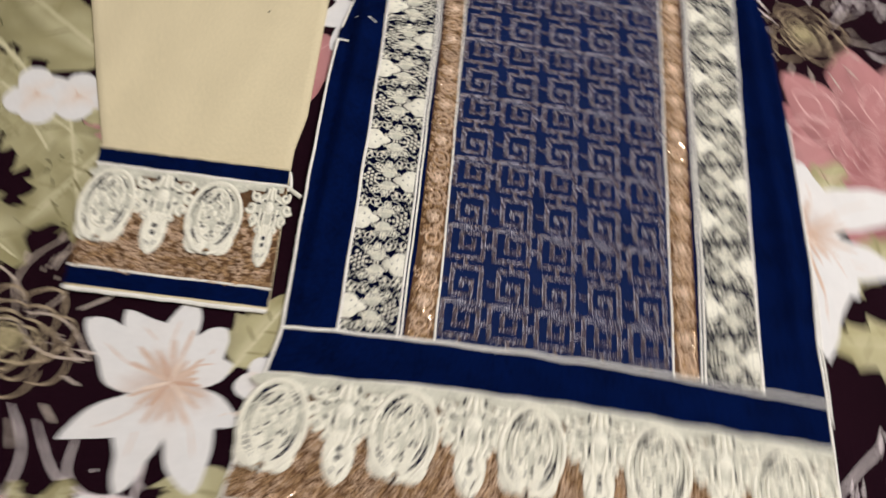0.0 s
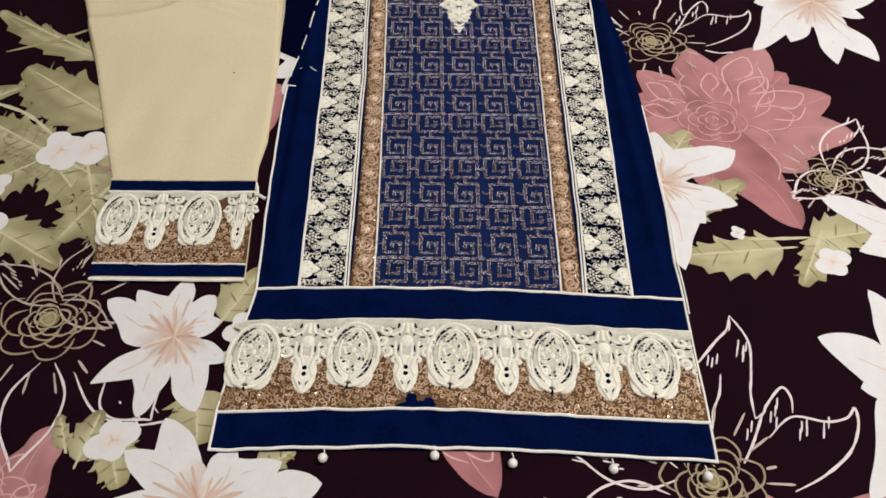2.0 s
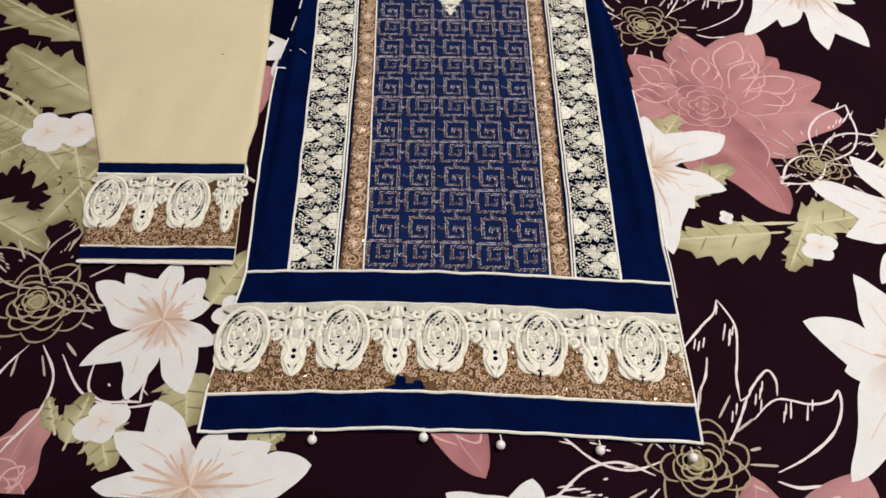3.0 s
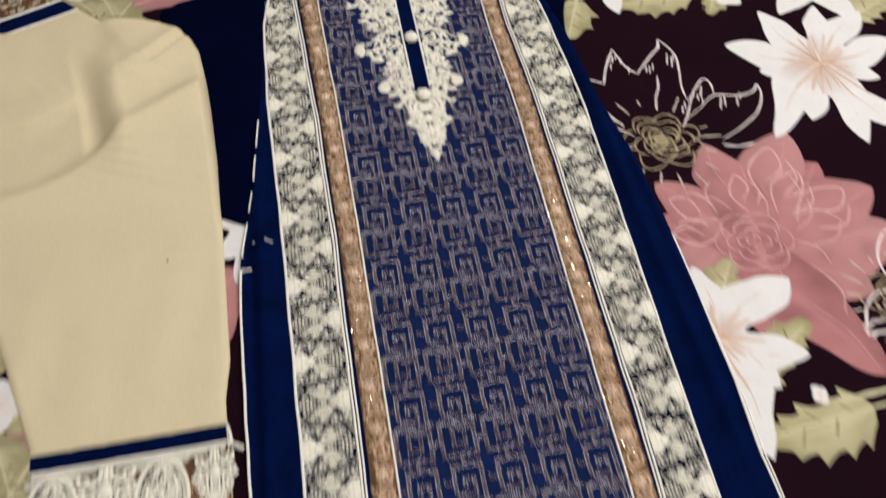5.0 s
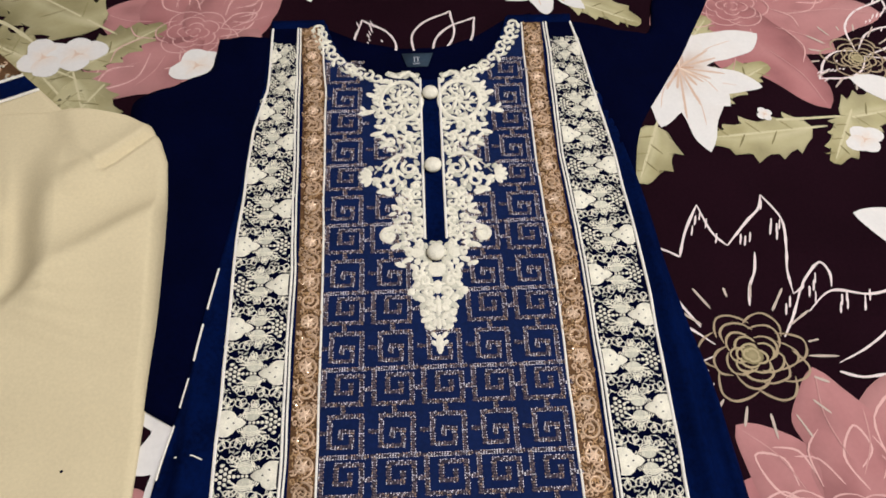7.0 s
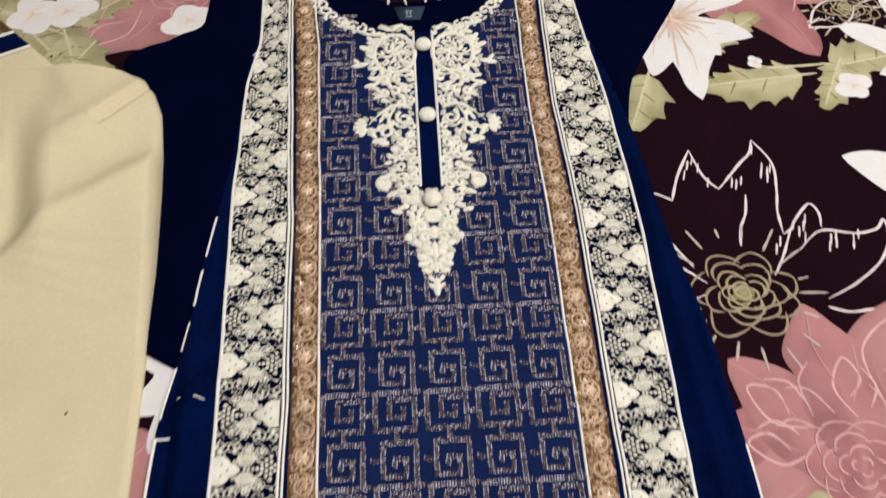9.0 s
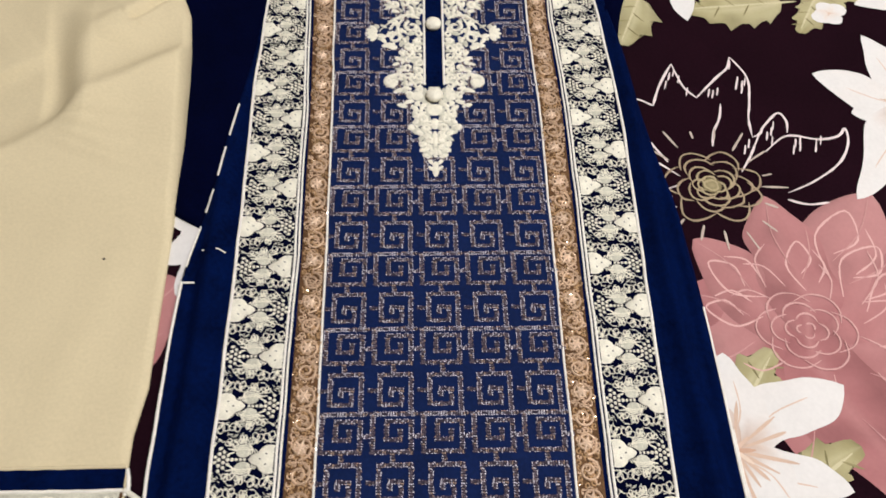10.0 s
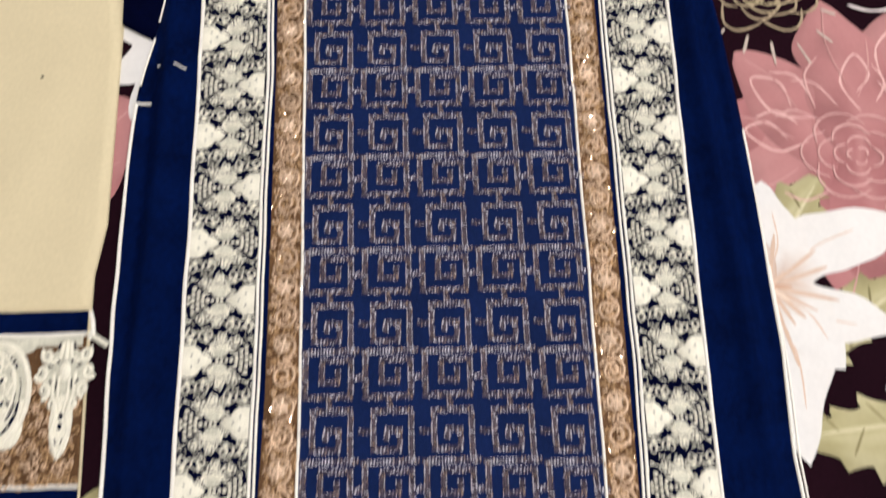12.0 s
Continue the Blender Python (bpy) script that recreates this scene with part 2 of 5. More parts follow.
class Print:
    """One printed motif: a thin layer of dye lying on the sheet."""

    def __init__(self, layer):
        self.bm = bmesh.new()
        self.col = self.bm.verts.layers.float_color.new("Col")
        self.z = 0.0004 + 0.00012 * layer
        self.petals = []

    def vert(self, x, y, c):
        y = max(y, front_edge(x) + 0.001)
        v = self.bm.verts.new((x, y, sheet_z(x, y) + self.z))
        v[self.col] = (*c, 1)
        return v

    def lift(self):
        self.z += 0.000012

    def loose_petal(self, *args, **named):
        """A petal kept as a piece of its own."""
        main, layer = self.bm, self.col
        self.bm = bmesh.new()
        self.col = self.bm.verts.layers.float_color.new("Col")
        self.petal(*args, **named)
        self.petals.append(self.bm)
        self.bm, self.col = main, layer

    def petal(self, base, tip, width, inner, outer, bend=0.0, sharp=0.75, vein=None, teeth=0, blend=0.55, seed=0, fat=0.55):
        self.lift()
        b, t = Vector(base), Vector(tip)
        d = t - b
        s = Vector((-d.y, d.x)).normalized()
        nu, nv = 22, 8
        rows = []
        for i in range(nu + 1):
            u = i / nu
            if fat > 0:
                w = width * 0.5 * (math.sin(math.pi * u ** fat) ** sharp if 0 < u < 1 else 0) + width * 0.06 * (1 - u)
            else:
                w = width * 0.5 * (u + 0.02) ** 0.62 * (1 - u) ** sharp / 0.36
            saw = 1.0
            if teeth:
                f = (u * teeth) % 1.0
                saw = 0.66 + 0.46 * f * f
            wob = 1 + (0.28 if fat <= 0 else 0.12) * noise.noise((u * 4 + seed * 3.7, seed * 1.3, 0))
            c = b + d * u + s * (bend * math.sin(math.pi * u) + (0.5 * bend * math.sin(2 * math.pi * u) if fat <= 0 else 0)) * d.length
            row = []
            for j in range(nv + 1):
                v = j / nv * 2 - 1
                edge = saw if abs(v) > 0.99 else (1 if not teeth else 0.97)
                p = c + s * (v * w * wob * edge)
                if teeth and abs(v) > 0.99:
                    p += d * 0.06 * (saw - 0.66)
                k = u / blend
                streak = 0.5 + 0.5 * noise.noise((v * 3.1 + seed, u * 1.5, seed * 2.0))
                col = mix(inner, outer, k * 0.8 + streak * 0.45 - 0.1)
                tone = noise.noise((p.x * 38, p.y * 38, 4.0 + seed))
                if vein is None:
                    col = mix(col, WARM, 0.12 * max(0, tone) + 0.22 * max(0, v * (1 if int(seed * 3) % 2 else -1)) * (1 - u) ** 1.5)
                else:
                    col = mix(col, vein if tone > 0 else tuple(q * 0.55 for q in col), abs(tone) * 0.75)
                    col = mix(col, tuple(q * 0.6 for q in col), 0.55 * max(0, v) ** 2)
                    rib = max(0, 1 - abs(v) * 5) * (1 - u * 0.7) + max(0, 1 - abs(((u * 6 - abs(v) * 2.2) % 1) - 0.5) * 7) * 0.1
                    col = mix(col, vein, rib * 0.7)
                row.append(self.vert(p.x, p.y, col))
            rows.append(row)
        for a, c in zip(rows, rows[1:]):
            for j in range(nv):
                self.bm.faces.new((a[j], a[j + 1], c[j + 1], c[j]))

    def stroke(self, pts, width, colour, closed=False, n=6, taper=True, seed=0):
        self.lift()
        p = spline(pts, n, closed)
        m = len(p)
        rows = []
        for i, q in enumerate(p):
            a = p[i - 1] if (i or closed) else p[i]
            b = p[(i + 1) % m] if (i < m - 1 or closed) else p[i]
            t = (b - a).normalized() if (b - a).length > 1e-9 else Vector((1, 0))
            s = Vector((-t.y, t.x))
            w = width * 0.5 * (0.8 + 0.4 * noise.noise((q.x * 90, q.y * 90, seed)))
            if taper and not closed:
                w *= min(1, 0.35 + 4 * min(i, m - 1 - i) / m)
            rows.append((self.vert(*(q + s * w), colour), self.vert(*(q - s * w), colour)))
        for i in range(m if closed else m - 1):
            a, b = rows[i], rows[(i + 1) % m]
            self.bm.faces.new((a[0], b[0], b[1], a[1]))

    def blob(self, x, y, rx, ry, rot, colour, edge=None, n=14):
        self.lift()
        ca, sa = math.cos(rot), math.sin(rot)
        c = self.vert(x, y, colour)
        ring = []
        for i in range(n):
            a = 2 * math.pi * i / n
            px, py = rx * math.cos(a), ry * math.sin(a)
            ring.append(self.vert(x + px * ca - py * sa, y + px * sa + py * ca, edge or colour))
        for i in range(n):
            self.bm.faces.new((c, ring[i], ring[(i + 1) % n]))

    def done(self, name, label):
        ob = part(name, self.bm, PRINT, sheet, label)
        for b in self.petals:
            part("petal", b, PRINT, ob)
        return ob


REPEAT = Vector((0.05, 0.622))


def lily(centre, tips, layer, k, width=0.042, heart=0.022):
    """White lily with a blush heart and tan stamens; tips are offsets from the centre."""
    o = Vector(centre) + REPEAT * k
    if not -0.2 < o.y < 1.75:
        return
    p = Print(layer)
    for i, t in enumerate(tips):
        t = Vector(t)
        p.loose_petal(o - t * 0.04, o + t, 0.84 * width * (0.72 + 0.28 * min(1.25, t.length / 0.1)), mix(BLUSH, DEEP, 0.5), WHITE, 0.07 * (-1) ** i, 0.75 + 0.15 * (i % 3) / 2, None, 0, 0.36, i + centre[0] * 10, 0)
        e = Vector((-t.y, t.x)).normalized() * width * 0.34 * (-1) ** i
        p.stroke([o + t * 0.12, o + t * 0.4 + e * 0.5, o + t * 0.7 + e * 0.35], 0.0016, mix(WARM, BLUSH, 0.45), n=4)
    for i, t in enumerate(tips):
        t = Vector(t)
        for s in (-0.16, 0.14):
            d = Matrix.Rotation(s, 2) @ t
            q = 0.42 + 0.25 * noise.noise((i * 3.3, s * 9, 1))
            p.stroke([o + d * 0.08, o + d * q * 0.6, o + d * q], 0.0036, mix(mix(BLUSH, DEEP, 0.2 + abs(s)), WARM, 0.5), n=4)
    for i in range(9):
        a = i * 0.7
        p.stroke([o, o + Vector((math.cos(a), math.sin(a))) * heart * 0.8], 0.004, mix(BLUSH, WARM, (i % 3) / 2), n=3)
    p.done("printed_lily", "white lily print with a blush heart")["kind"] = "stuff"


def leaf(a, b, width, layer, k, teeth=6, dark=0.0):
    a, b = Vector(a) + REPEAT * k, Vector(b) + REPEAT * k
    if not -0.2 < a.y < 1.75:
        return
    if a.x < -0.35:
        dark += 0.3
    p = Print(layer)
    p.petal(a, b, width, mix(OLIVE_LIGHT, OLIVE, 0.4 + dark), mix(OLIVE, OLIVE_DARK, dark), 0.06, 0.55, OLIVE_LIGHT, min(teeth, 5), 0.9, a.x * 9, 0.75)
    p.stroke([a - (b - a) * 0.15, a, a + (b - a) * 0.5, a + (b - a) * 0.9], 0.0035, OLIVE_LIGHT, n=4)
    d = (b - a)
    s = Vector((-d.y, d.x))
    for i in range(5):
        u = 0.18 + 0.15 * i
        h = 1 if i % 2 else -1
        p.stroke([a + d * u, a + d * (u + 0.1) + s * h * 0.14 * width / d.length * 2], 0.0024, mix(OLIVE, OLIVE_DARK, 0.3 + 0.3 * (i % 2)), n=3)
    p.done("printed_leaf", "olive green leaf print")


def line_rose(centre, r, layer, k, colour=LINE_TAN, heart=LINE_GOLD, width=0.0026, rays=True):
    o = Vector(centre) + REPEAT * k
    if not -0.2 < o.y < 1.75:
        return
    p = Print(layer)
    if heart:
        p.blob(o.x, o.y, r * 0.2, r * 0.18, 0, mix(heart, OLIVE_DARK, 0.2), mix(heart, OLIVE_DARK, 0.7))
    for ring, (rr, n) in enumerate(((0.14, 3), (0.25, 4), (0.37, 5), (0.5, 5), (0.68, 6), (0.92, 7))):
        for i in range(n):
            a0 = 2 * math.pi * (i + 0.37 * ring + 0.25 * math.sin(5.1 * i + ring)) / n
            span = 2 * math.pi / n * 1.18
            pts = []
            for q in range(6):
                u = q / 5
                a = a0 + span * u
                out = rr * r * (0.8 + 0.3 * math.sin(math.pi * u) + 0.16 * noise.noise((ring * 2.1 + i, u * 2.2, centre[0] * 7)))
                pts.append(o + Vector((math.cos(a), 0.86 * math.sin(a))) * out)
            p.stroke(pts, width, mix(colour, heart or colour, 0.9 - ring * 0.22), n=4, seed=i)
    if rays:
        for i in range(17):
            a = i * 0.377 + 0.2
            d = Vector((math.cos(a), math.sin(a)))
            l0, l1 = 1.1 + 0.1 * math.sin(i * 5), 1.32 + 0.3 * abs(math.sin(i * 2.3))
            p.stroke([o + d * r * l0, o + d * r * (l0 + l1) / 2, o + d * r * l1], 0.0028, mix(colour, LINE_WHITE, 0.4), n=3)
    p.done("printed_line_rose", "tan line-drawn rose print")["kind"] = "stuff"


def outline_petal(base, tip, width, layer, k, dashes=True, colour=LINE_WHITE, bend=0.0, line=0.0032):
    o = REPEAT * k
    b, t = Vector(base) + o, Vector(tip) + o
    if not -0.2 < b.y < 1.75:
        return
    p = Print(layer)
    d = t - b
    s = Vector((-d.y, d.x)).normalized()
    for h in (1, -1):
        pts = [b + s * h * width * 0.12, b + d * 0.3 + s * (h * width * 0.46 + bend * d.length * 0.6), b + d * 0.62 + s * (h * width * 0.42 + bend * d.length * 0.8), b + d * 0.9 + s * h * width * 0.1, t]
        p.stroke(pts, line, colour, n=6)
    if dashes:
        for i in range(9):
            u, v = 0.45 + 0.4 * ((i * 0.37) % 1), 0.5 * (((i * 0.61) % 1) - 0.5)
            c = b + d * u + s * v * width * 0.8
            p.stroke([c, c + d * (0.05 + 0.05 * (i % 3))], 0.0022, colour, n=3)
    p.done("printed_outline_petal", "white line-drawn petal print")


def poinsettia(centre, tips, layer, k, width=0.075):
    o = Vector(centre) + REPEAT * k
    if not -0.2 < o.y < 1.75:
        return
    p = Print(layer)
    for i, t in enumerate(tips):
        t = Vector(t)
        p.loose_petal(o - t * 0.03, o + t, width * (0.6 + 0.4 * t.length / 0.13), mix(PINK, PINK_DARK, 0.35 * (i % 2)), mix(PINK, PINK_LIGHT, 0.3 * ((i * 2) % 3) / 2), 0.05 * (-1) ** i, 0.72, mix(PINK, PINK_LIGHT, 0.22), 0, 0.9, i + 3, 0)
    for i, t in enumerate(tips):
        t = Vector(t)
        if i % 2 == 0:
            s = Vector((-t.y, t.x))
            p.stroke([o + t * 0.35, o + t * 0.55 + s * 0.16, o + t * 0.8 + s * 0.08, o + t * 0.66 - s * 0.04, o + t * 0.5 + s * 0.04], 0.0025, PINK_LIGHT, n=5)
            p.stroke([o + t * 0.75 - s * 0.05, o + t * 0.62 - s * 0.15, o + t * 0.45 - s * 0.1], 0.0022, PINK_LIGHT, n=5)
    for i, t in enumerate(tips):
        t = Vector(t)
        s = Vector((-t.y, t.x)) * (1 if i % 2 else -1)
        p.stroke([o + t * 0.95, o + t * 0.7 + s * 0.03, o + t * 0.45 - s * 0.03], 0.0016, mix(PINK, PINK_LIGHT, 0.45), n=4)
        p.stroke([o + t * 0.3 + s * 0.18, o + t * 0.5 + s * 0.2, o + t * 0.62 + s * 0.1], 0.002, mix(PINK, PINK_LIGHT, 0.85), n=4)
    for ring, (rr, n) in enumerate(((0.008, 3), (0.017, 4), (0.028, 5), (0.04, 6))):
        for i in range(n):
            a0 = 2 * math.pi * (i + 0.4 * ring) / n
            pts = [o + Vector((math.cos(a0 + u * 1.5), 0.85 * math.sin(a0 + u * 1.5))) * rr * (0.85 + 0.3 * math.sin(math.pi * u)) for u in (0, 0.25, 0.5, 0.75, 1)]
            p.stroke(pts, 0.002, mix(PINK, PINK_LIGHT, 0.75), n=4)
    p.done("printed_poinsettia", "dusty pink poinsettia print with pale line work")["kind"] = "stuff"


def blossom(centre, r, layer, k, turn=0.4, petals=4):
    o = Vector(centre) + REPEAT * k
    if not -0.2 < o.y < 1.75:
        return
    p = Print(layer)
    for i in range(petals):
        a = turn + 2 * math.pi * i / petals
        tip = Vector((math.cos(a), math.sin(a))) * r * (1.1 + 0.15 * math.sin(3 * i + centre[0] * 50))
        p.petal(o, o + tip, r * 1.05, mix(WARM, WHITE, 0.3), WHITE, 0.05 * (-1) ** i, 0.5, None, 0, 0.5, i * 1.7 + centre[0] * 30, 0.95)
    p.blob(o.x, o.y, r * 0.12, r * 0.1, 0, mix(BLUSH, WARM, 0.5), WARM)
    for i in range(3):
        a = i * 2.1
        p.stroke([o, o + Vector((math.cos(a), math.sin(a))) * r * 0.28], 0.0014, mix(BLUSH, WARM, 0.5), n=3)
    p.done("printed_blossom", "small white four-petalled blossom print")


def stem(pts, width, layer, k, colour=OLIVE_LIGHT):
    if not -0.2 < pts[0][1] + REPEAT.y * k < 1.75:
        return
    p = Print(layer)
    p.stroke([Vector(q) + REPEAT * k for q in pts], width, colour)
    p.done("printed_stem", "pale line-drawn stem print")


def drawn_flower(k):
    """The large white line drawing that stands over the tan rose."""
    for pts, dashes in (
        (((0.162, 0.1), (0.176, 0.096), (0.189, 0.088)), ()),
        (((0.189, 0.088), (0.201, 0.117), (0.22, 0.149)), ()),
        (((0.22, 0.149), (0.227, 0.116), (0.239, 0.099)), ((0.218, 0.13), (0.212, 0.124), (0.222, 0.12), (0.228, 0.102), (0.206, 0.112))),
        (((0.239, 0.099), (0.267, 0.128), (0.282, 0.142), (0.289, 0.159)), ((0.284, 0.14), (0.252, 0.1), (0.256, 0.098), (0.262, 0.102))),
        (((0.289, 0.159), (0.302, 0.128), (0.296, 0.092), (0.29, 0.07), (0.288, 0.044)), ((0.288, 0.118), (0.285, 0.11), (0.292, 0.112), (0.29, 0.104), (0.296, 0.116))),
        (((0.288, 0.044), (0.298, 0.05), (0.303, 0.058), (0.323, 0.077), (0.33, 0.066), (0.327, 0.05)), ((0.302, 0.04), (0.308, 0.046), (0.312, 0.054), (0.306, 0.034))),
        (((0.297, 0.025), (0.325, 0.046), (0.358, 0.041), (0.38, 0.045), (0.391, 0.055), (0.388, 0.035), (0.371, 0.01), (0.339, -0.012), (0.308, -0.026)), ((0.33, 0.03), (0.336, 0.034), (0.334, 0.026), (0.352, 0.03), (0.358, 0.034), (0.35, 0.024), (0.326, 0.022))),
        (((0.157, 0.075), (0.172, 0.048), (0.192, 0.013)), ()),
        (((0.264, 0.091), (0.258, 0.07), (0.248, 0.052), (0.243, 0.033)), ()),
        (((0.305, -0.034), (0.324, -0.04), (0.346, -0.038)), ()),
        (((0.266, 0.0), (0.28, 0.02), (0.297, 0.05)), ((0.28, 0.03), (0.274, 0.022))),
    ):
        if not -0.2 < pts[0][1] + REPEAT.y * k < 1.75:
            continue
        p = Print(2)
        p.stroke([Vector(q) + REPEAT * k for q in pts], 0.0032, LINE_WHITE)
        for x, y in dashes:
            q = Vector((x, y)) + REPEAT * k
            p.stroke([q, q + Vector((0.0022, 0.006)), q + Vector((0.004, 0.012))], 0.0022, LINE_WHITE, n=3)
        p.done("printed_outline_petal", "white line-drawn petal print")


for k in (-1, 0, 1):
    # right-hand group
    leaf((0.2, 0.255), (0.166, 0.178), 0.055, 3, k, 3)
    poinsettia((0.335, 0.448), ((-0.105, 0.04), (-0.11, -0.03), (-0.085, 0.096), (-0.03, -0.12), (0.03, 0.112), (0.105, -0.083), (0.125, 0.094), (0.185, -0.021), (0.174, 0.049), (0.068, -0.174), (0.107, 0.147), (-0.003, 0.145)), 0, k, 0.066)
    leaf((0.247, 0.36), (0.3, 0.43), 0.05, 2, k, 4)
    leaf((0.262, 0.29), (0.352, 0.345), 0.05, 2, k, 4)
    leaf((0.372, 0.247), (0.25, 0.236), 0.062, 3, k, 8)
    leaf((0.42, 0.262), (0.38, 0.196), 0.042, 3, k, 4)
    leaf((0.41, 0.258), (0.5, 0.275), 0.06, 2, k, 6)
    lily((0.245, 0.343), ((0.108, 0.054), (0.09, -0.034), (0.007, -0.127), (0.008, 0.085), (0.045, -0.062), (-0.06, 0.05), (-0.07, -0.02), (-0.04, -0.09)), 5, k, 0.054)
    blossom((0.325, 0.268), 0.009, 6, k)
    blossom((0.425, 0.228), 0.02, 6, k)
    stem(((0.335, 0.259), (0.37, 0.26), (0.41, 0.262)), 0.005, 6, k)
    line_rose((0.462, 0.352), 0.04, 1, k, width=0.0024)
    for tip, w in (((0.53, 0.455), 0.06), ((0.56, 0.40), 0.05), ((0.405, 0.32), 0.04)):
        outline_petal((0.47, 0.36), tip, w, 1, k)
    line_rose((0.232, -0.016), 0.05, 1, k)
    drawn_flower(k)
    for base, tip, w in (((0.2, -0.01), (0.1, 0.01), 0.045), ((0.19, -0.035), (0.09, -0.05), 0.05)):
        outline_petal(base, tip, w, 2, k)
    lily((0.495, 0.08), ((-0.091, -0.004), (-0.06, -0.095), (0.068, -0.039), (0.12, 0.03), (-0.043, 0.112), (0.044, 0.112), (-0.118, 0.053), (-0.12, -0.115), (-0.006, -0.142), (0.056, -0.135), (0.106, 0.09)), 5, k, 0.054, 0.03)
    leaf((0.58, 0.16), (0.68, 0.2), 0.06, 4, k)
    lily((0.565, 0.265), ((-0.125, 0.055), (-0.105, -0.022), (-0.085, -0.085), (0.02, -0.11), (0.1, -0.03), (0.08, 0.08), (0.0, 0.115), (-0.06, 0.1)), 6, k, 0.052)
    leaf((0.55, 0.36), (0.63, 0.43), 0.06, 3, k)
    # under the long tunic and at its hem
    lily((0.06, -0.09), ((0.012, 0.058), (-0.07, 0.045), (0.07, 0.04), (0.09, -0.03), (-0.08, -0.03)), 5, k, 0.045)
    poinsettia((-0.05, 0.11), ((0.078, -0.142), (0.05, -0.09), (-0.06, -0.08), (0.1, 0.0), (-0.1, 0.04), (0.0, 0.11)), 0, k, 0.05)
    outline_petal((-0.06, 0.375), (-0.02, 0.452), 0.05, 2, k, False)
    outline_petal((-0.04, 0.37), (0.01, 0.44), 0.04, 2, k, False)
    outline_petal((-0.1, 0.36), (-0.13, 0.44), 0.05, 2, k)
    lily((0.1, 0.5), ((-0.05, -0.03), (0.0, -0.06), (0.05, -0.05), (0.06, 0.03), (-0.03, 0.06)), 5, k, 0.04)
    leaf((0.13, 0.47), (0.215, 0.42), 0.05, 3, k, 4)
    # left-hand group
    poinsettia((-0.335, 0.425), ((0.095, 0.03), (0.085, -0.03), (0.02, -0.09), (-0.055, -0.09), (-0.13, -0.1), (-0.12, 0.04), (-0.05, 0.1), (0.06, 0.11), (0.1, 0.08)), 0, k, 0.085)
    leaf((-0.46, 0.37), (-0.37, 0.44), 0.06, 2, k)
    leaf((-0.465, 0.46), (-0.6, 0.51), 0.085, 2, k, 6, 0.15)
    leaf((-0.475, 0.36), (-0.585, 0.42), 0.08, 2, k, 6, 0.1)
    leaf((-0.43, 0.33), (-0.47, 0.25), 0.075, 3, k, 5, 0.05)
    leaf((-0.52, 0.38), (-0.44, 0.29), 0.085, 2, k, 7)
    leaf((-0.46, 0.35), (-0.415, 0.24), 0.07, 3, k, 6)
    leaf((-0.45, 0.44), (-0.6, 0.54), 0.1, 3, k, 8, 0.12)
    leaf((-0.53, 0.39), (-0.62, 0.44), 0.085, 2, k, 6)
    leaf((-0.53, 0.37), (-0.6, 0.32), 0.07, 2, k, 6)
    leaf((-0.55, 0.27), (-0.455, 0.215), 0.06, 2, k, 6)
    leaf((-0.5, 0.56), (-0.68, 0.66), 0.05, 2, k, 5, 0.1)
    stem(((-0.62, 0.47), (-0.57, 0.45), (-0.52, 0.41)), 0.006, 5, k)
    stem(((-0.64, 0.57), (-0.57, 0.6), (-0.51, 0.64)), 0.006, 5, k, OLIVE)
    blossom((-0.506, 0.388), 0.03, 7, k, 0.5)
    blossom((-0.468, 0.392), 0.03, 7, k, 0.2)
    blossom((-0.322, 0.368), 0.028, 7, k, 0.4)
    blossom((-0.562, 0.27), 0.028, 6, k, 0.3)
    blossom((-0.57, 0.33), 0.02, 6, k, 0.7)
    leaf((-0.66, 0.46), (-0.59, 0.5), 0.03, 6, k, 0)
    lily((-0.215, 0.535), ((-0.03, 0.035), (-0.025, -0.045), (0.02, -0.06), (0.05, 0.03), (0.0, 0.06)), 5, k, 0.035)
    line_rose((-0.445, 0.15), 0.056, 1, k, width=0.0027)
    for tip, w in (((-0.375, 0.14), 0.03), ((-0.425, 0.25), 0.045), ((-0.53, 0.22), 0.04)):
        outline_petal((-0.44, 0.17), tip, w, 1, k, colour=mix(LINE_TAN, LINE_WHITE, 0.3), line=0.0026)
    leaf((-0.27, 0.07), (-0.26, 0.015), 0.07, 3, k, 4)
    leaf((-0.26, 0.15), (-0.225, 0.215), 0.05, 3, k, 4)
    lily((-0.307, 0.13), ((-0.082, 0.044), (-0.052, 0.056), (0.0, 0.075), (0.034, 0.05), (0.046, 0.02), (0.06, -0.028), (0.039, -0.082), (-0.018, -0.088), (-0.073, -0.053)), 6, k, 0.044, 0.03)
    blossom((-0.235, 0.14), 0.02, 6, k)
    stem(((-0.29, 0.105), (-0.26, 0.108), (-0.225, 0.12)), 0.005, 7, k, WARM)
    poinsettia((-0.44, -0.05), ((0.05, 0.03), (0.045, 0.085), (-0.02, 0.07), (-0.09, 0.02), (0.06, -0.03)), 0, k, 0.05)
    leaf((-0.37, 0.0), (-0.36, 0.05), 0.035, 3, k, 3)
    leaf((-0.385, 0.012), (-0.4, 0.045), 0.02, 3, k, 3)
    leaf((-0.345, 0.02), (-0.325, -0.025), 0.05, 3, k, 4)
    leaf((-0.2, -0.01), (-0.165, 0.012), 0.03, 3, k, 3)
    blossom((-0.342, 0.02), 0.022, 6, k)
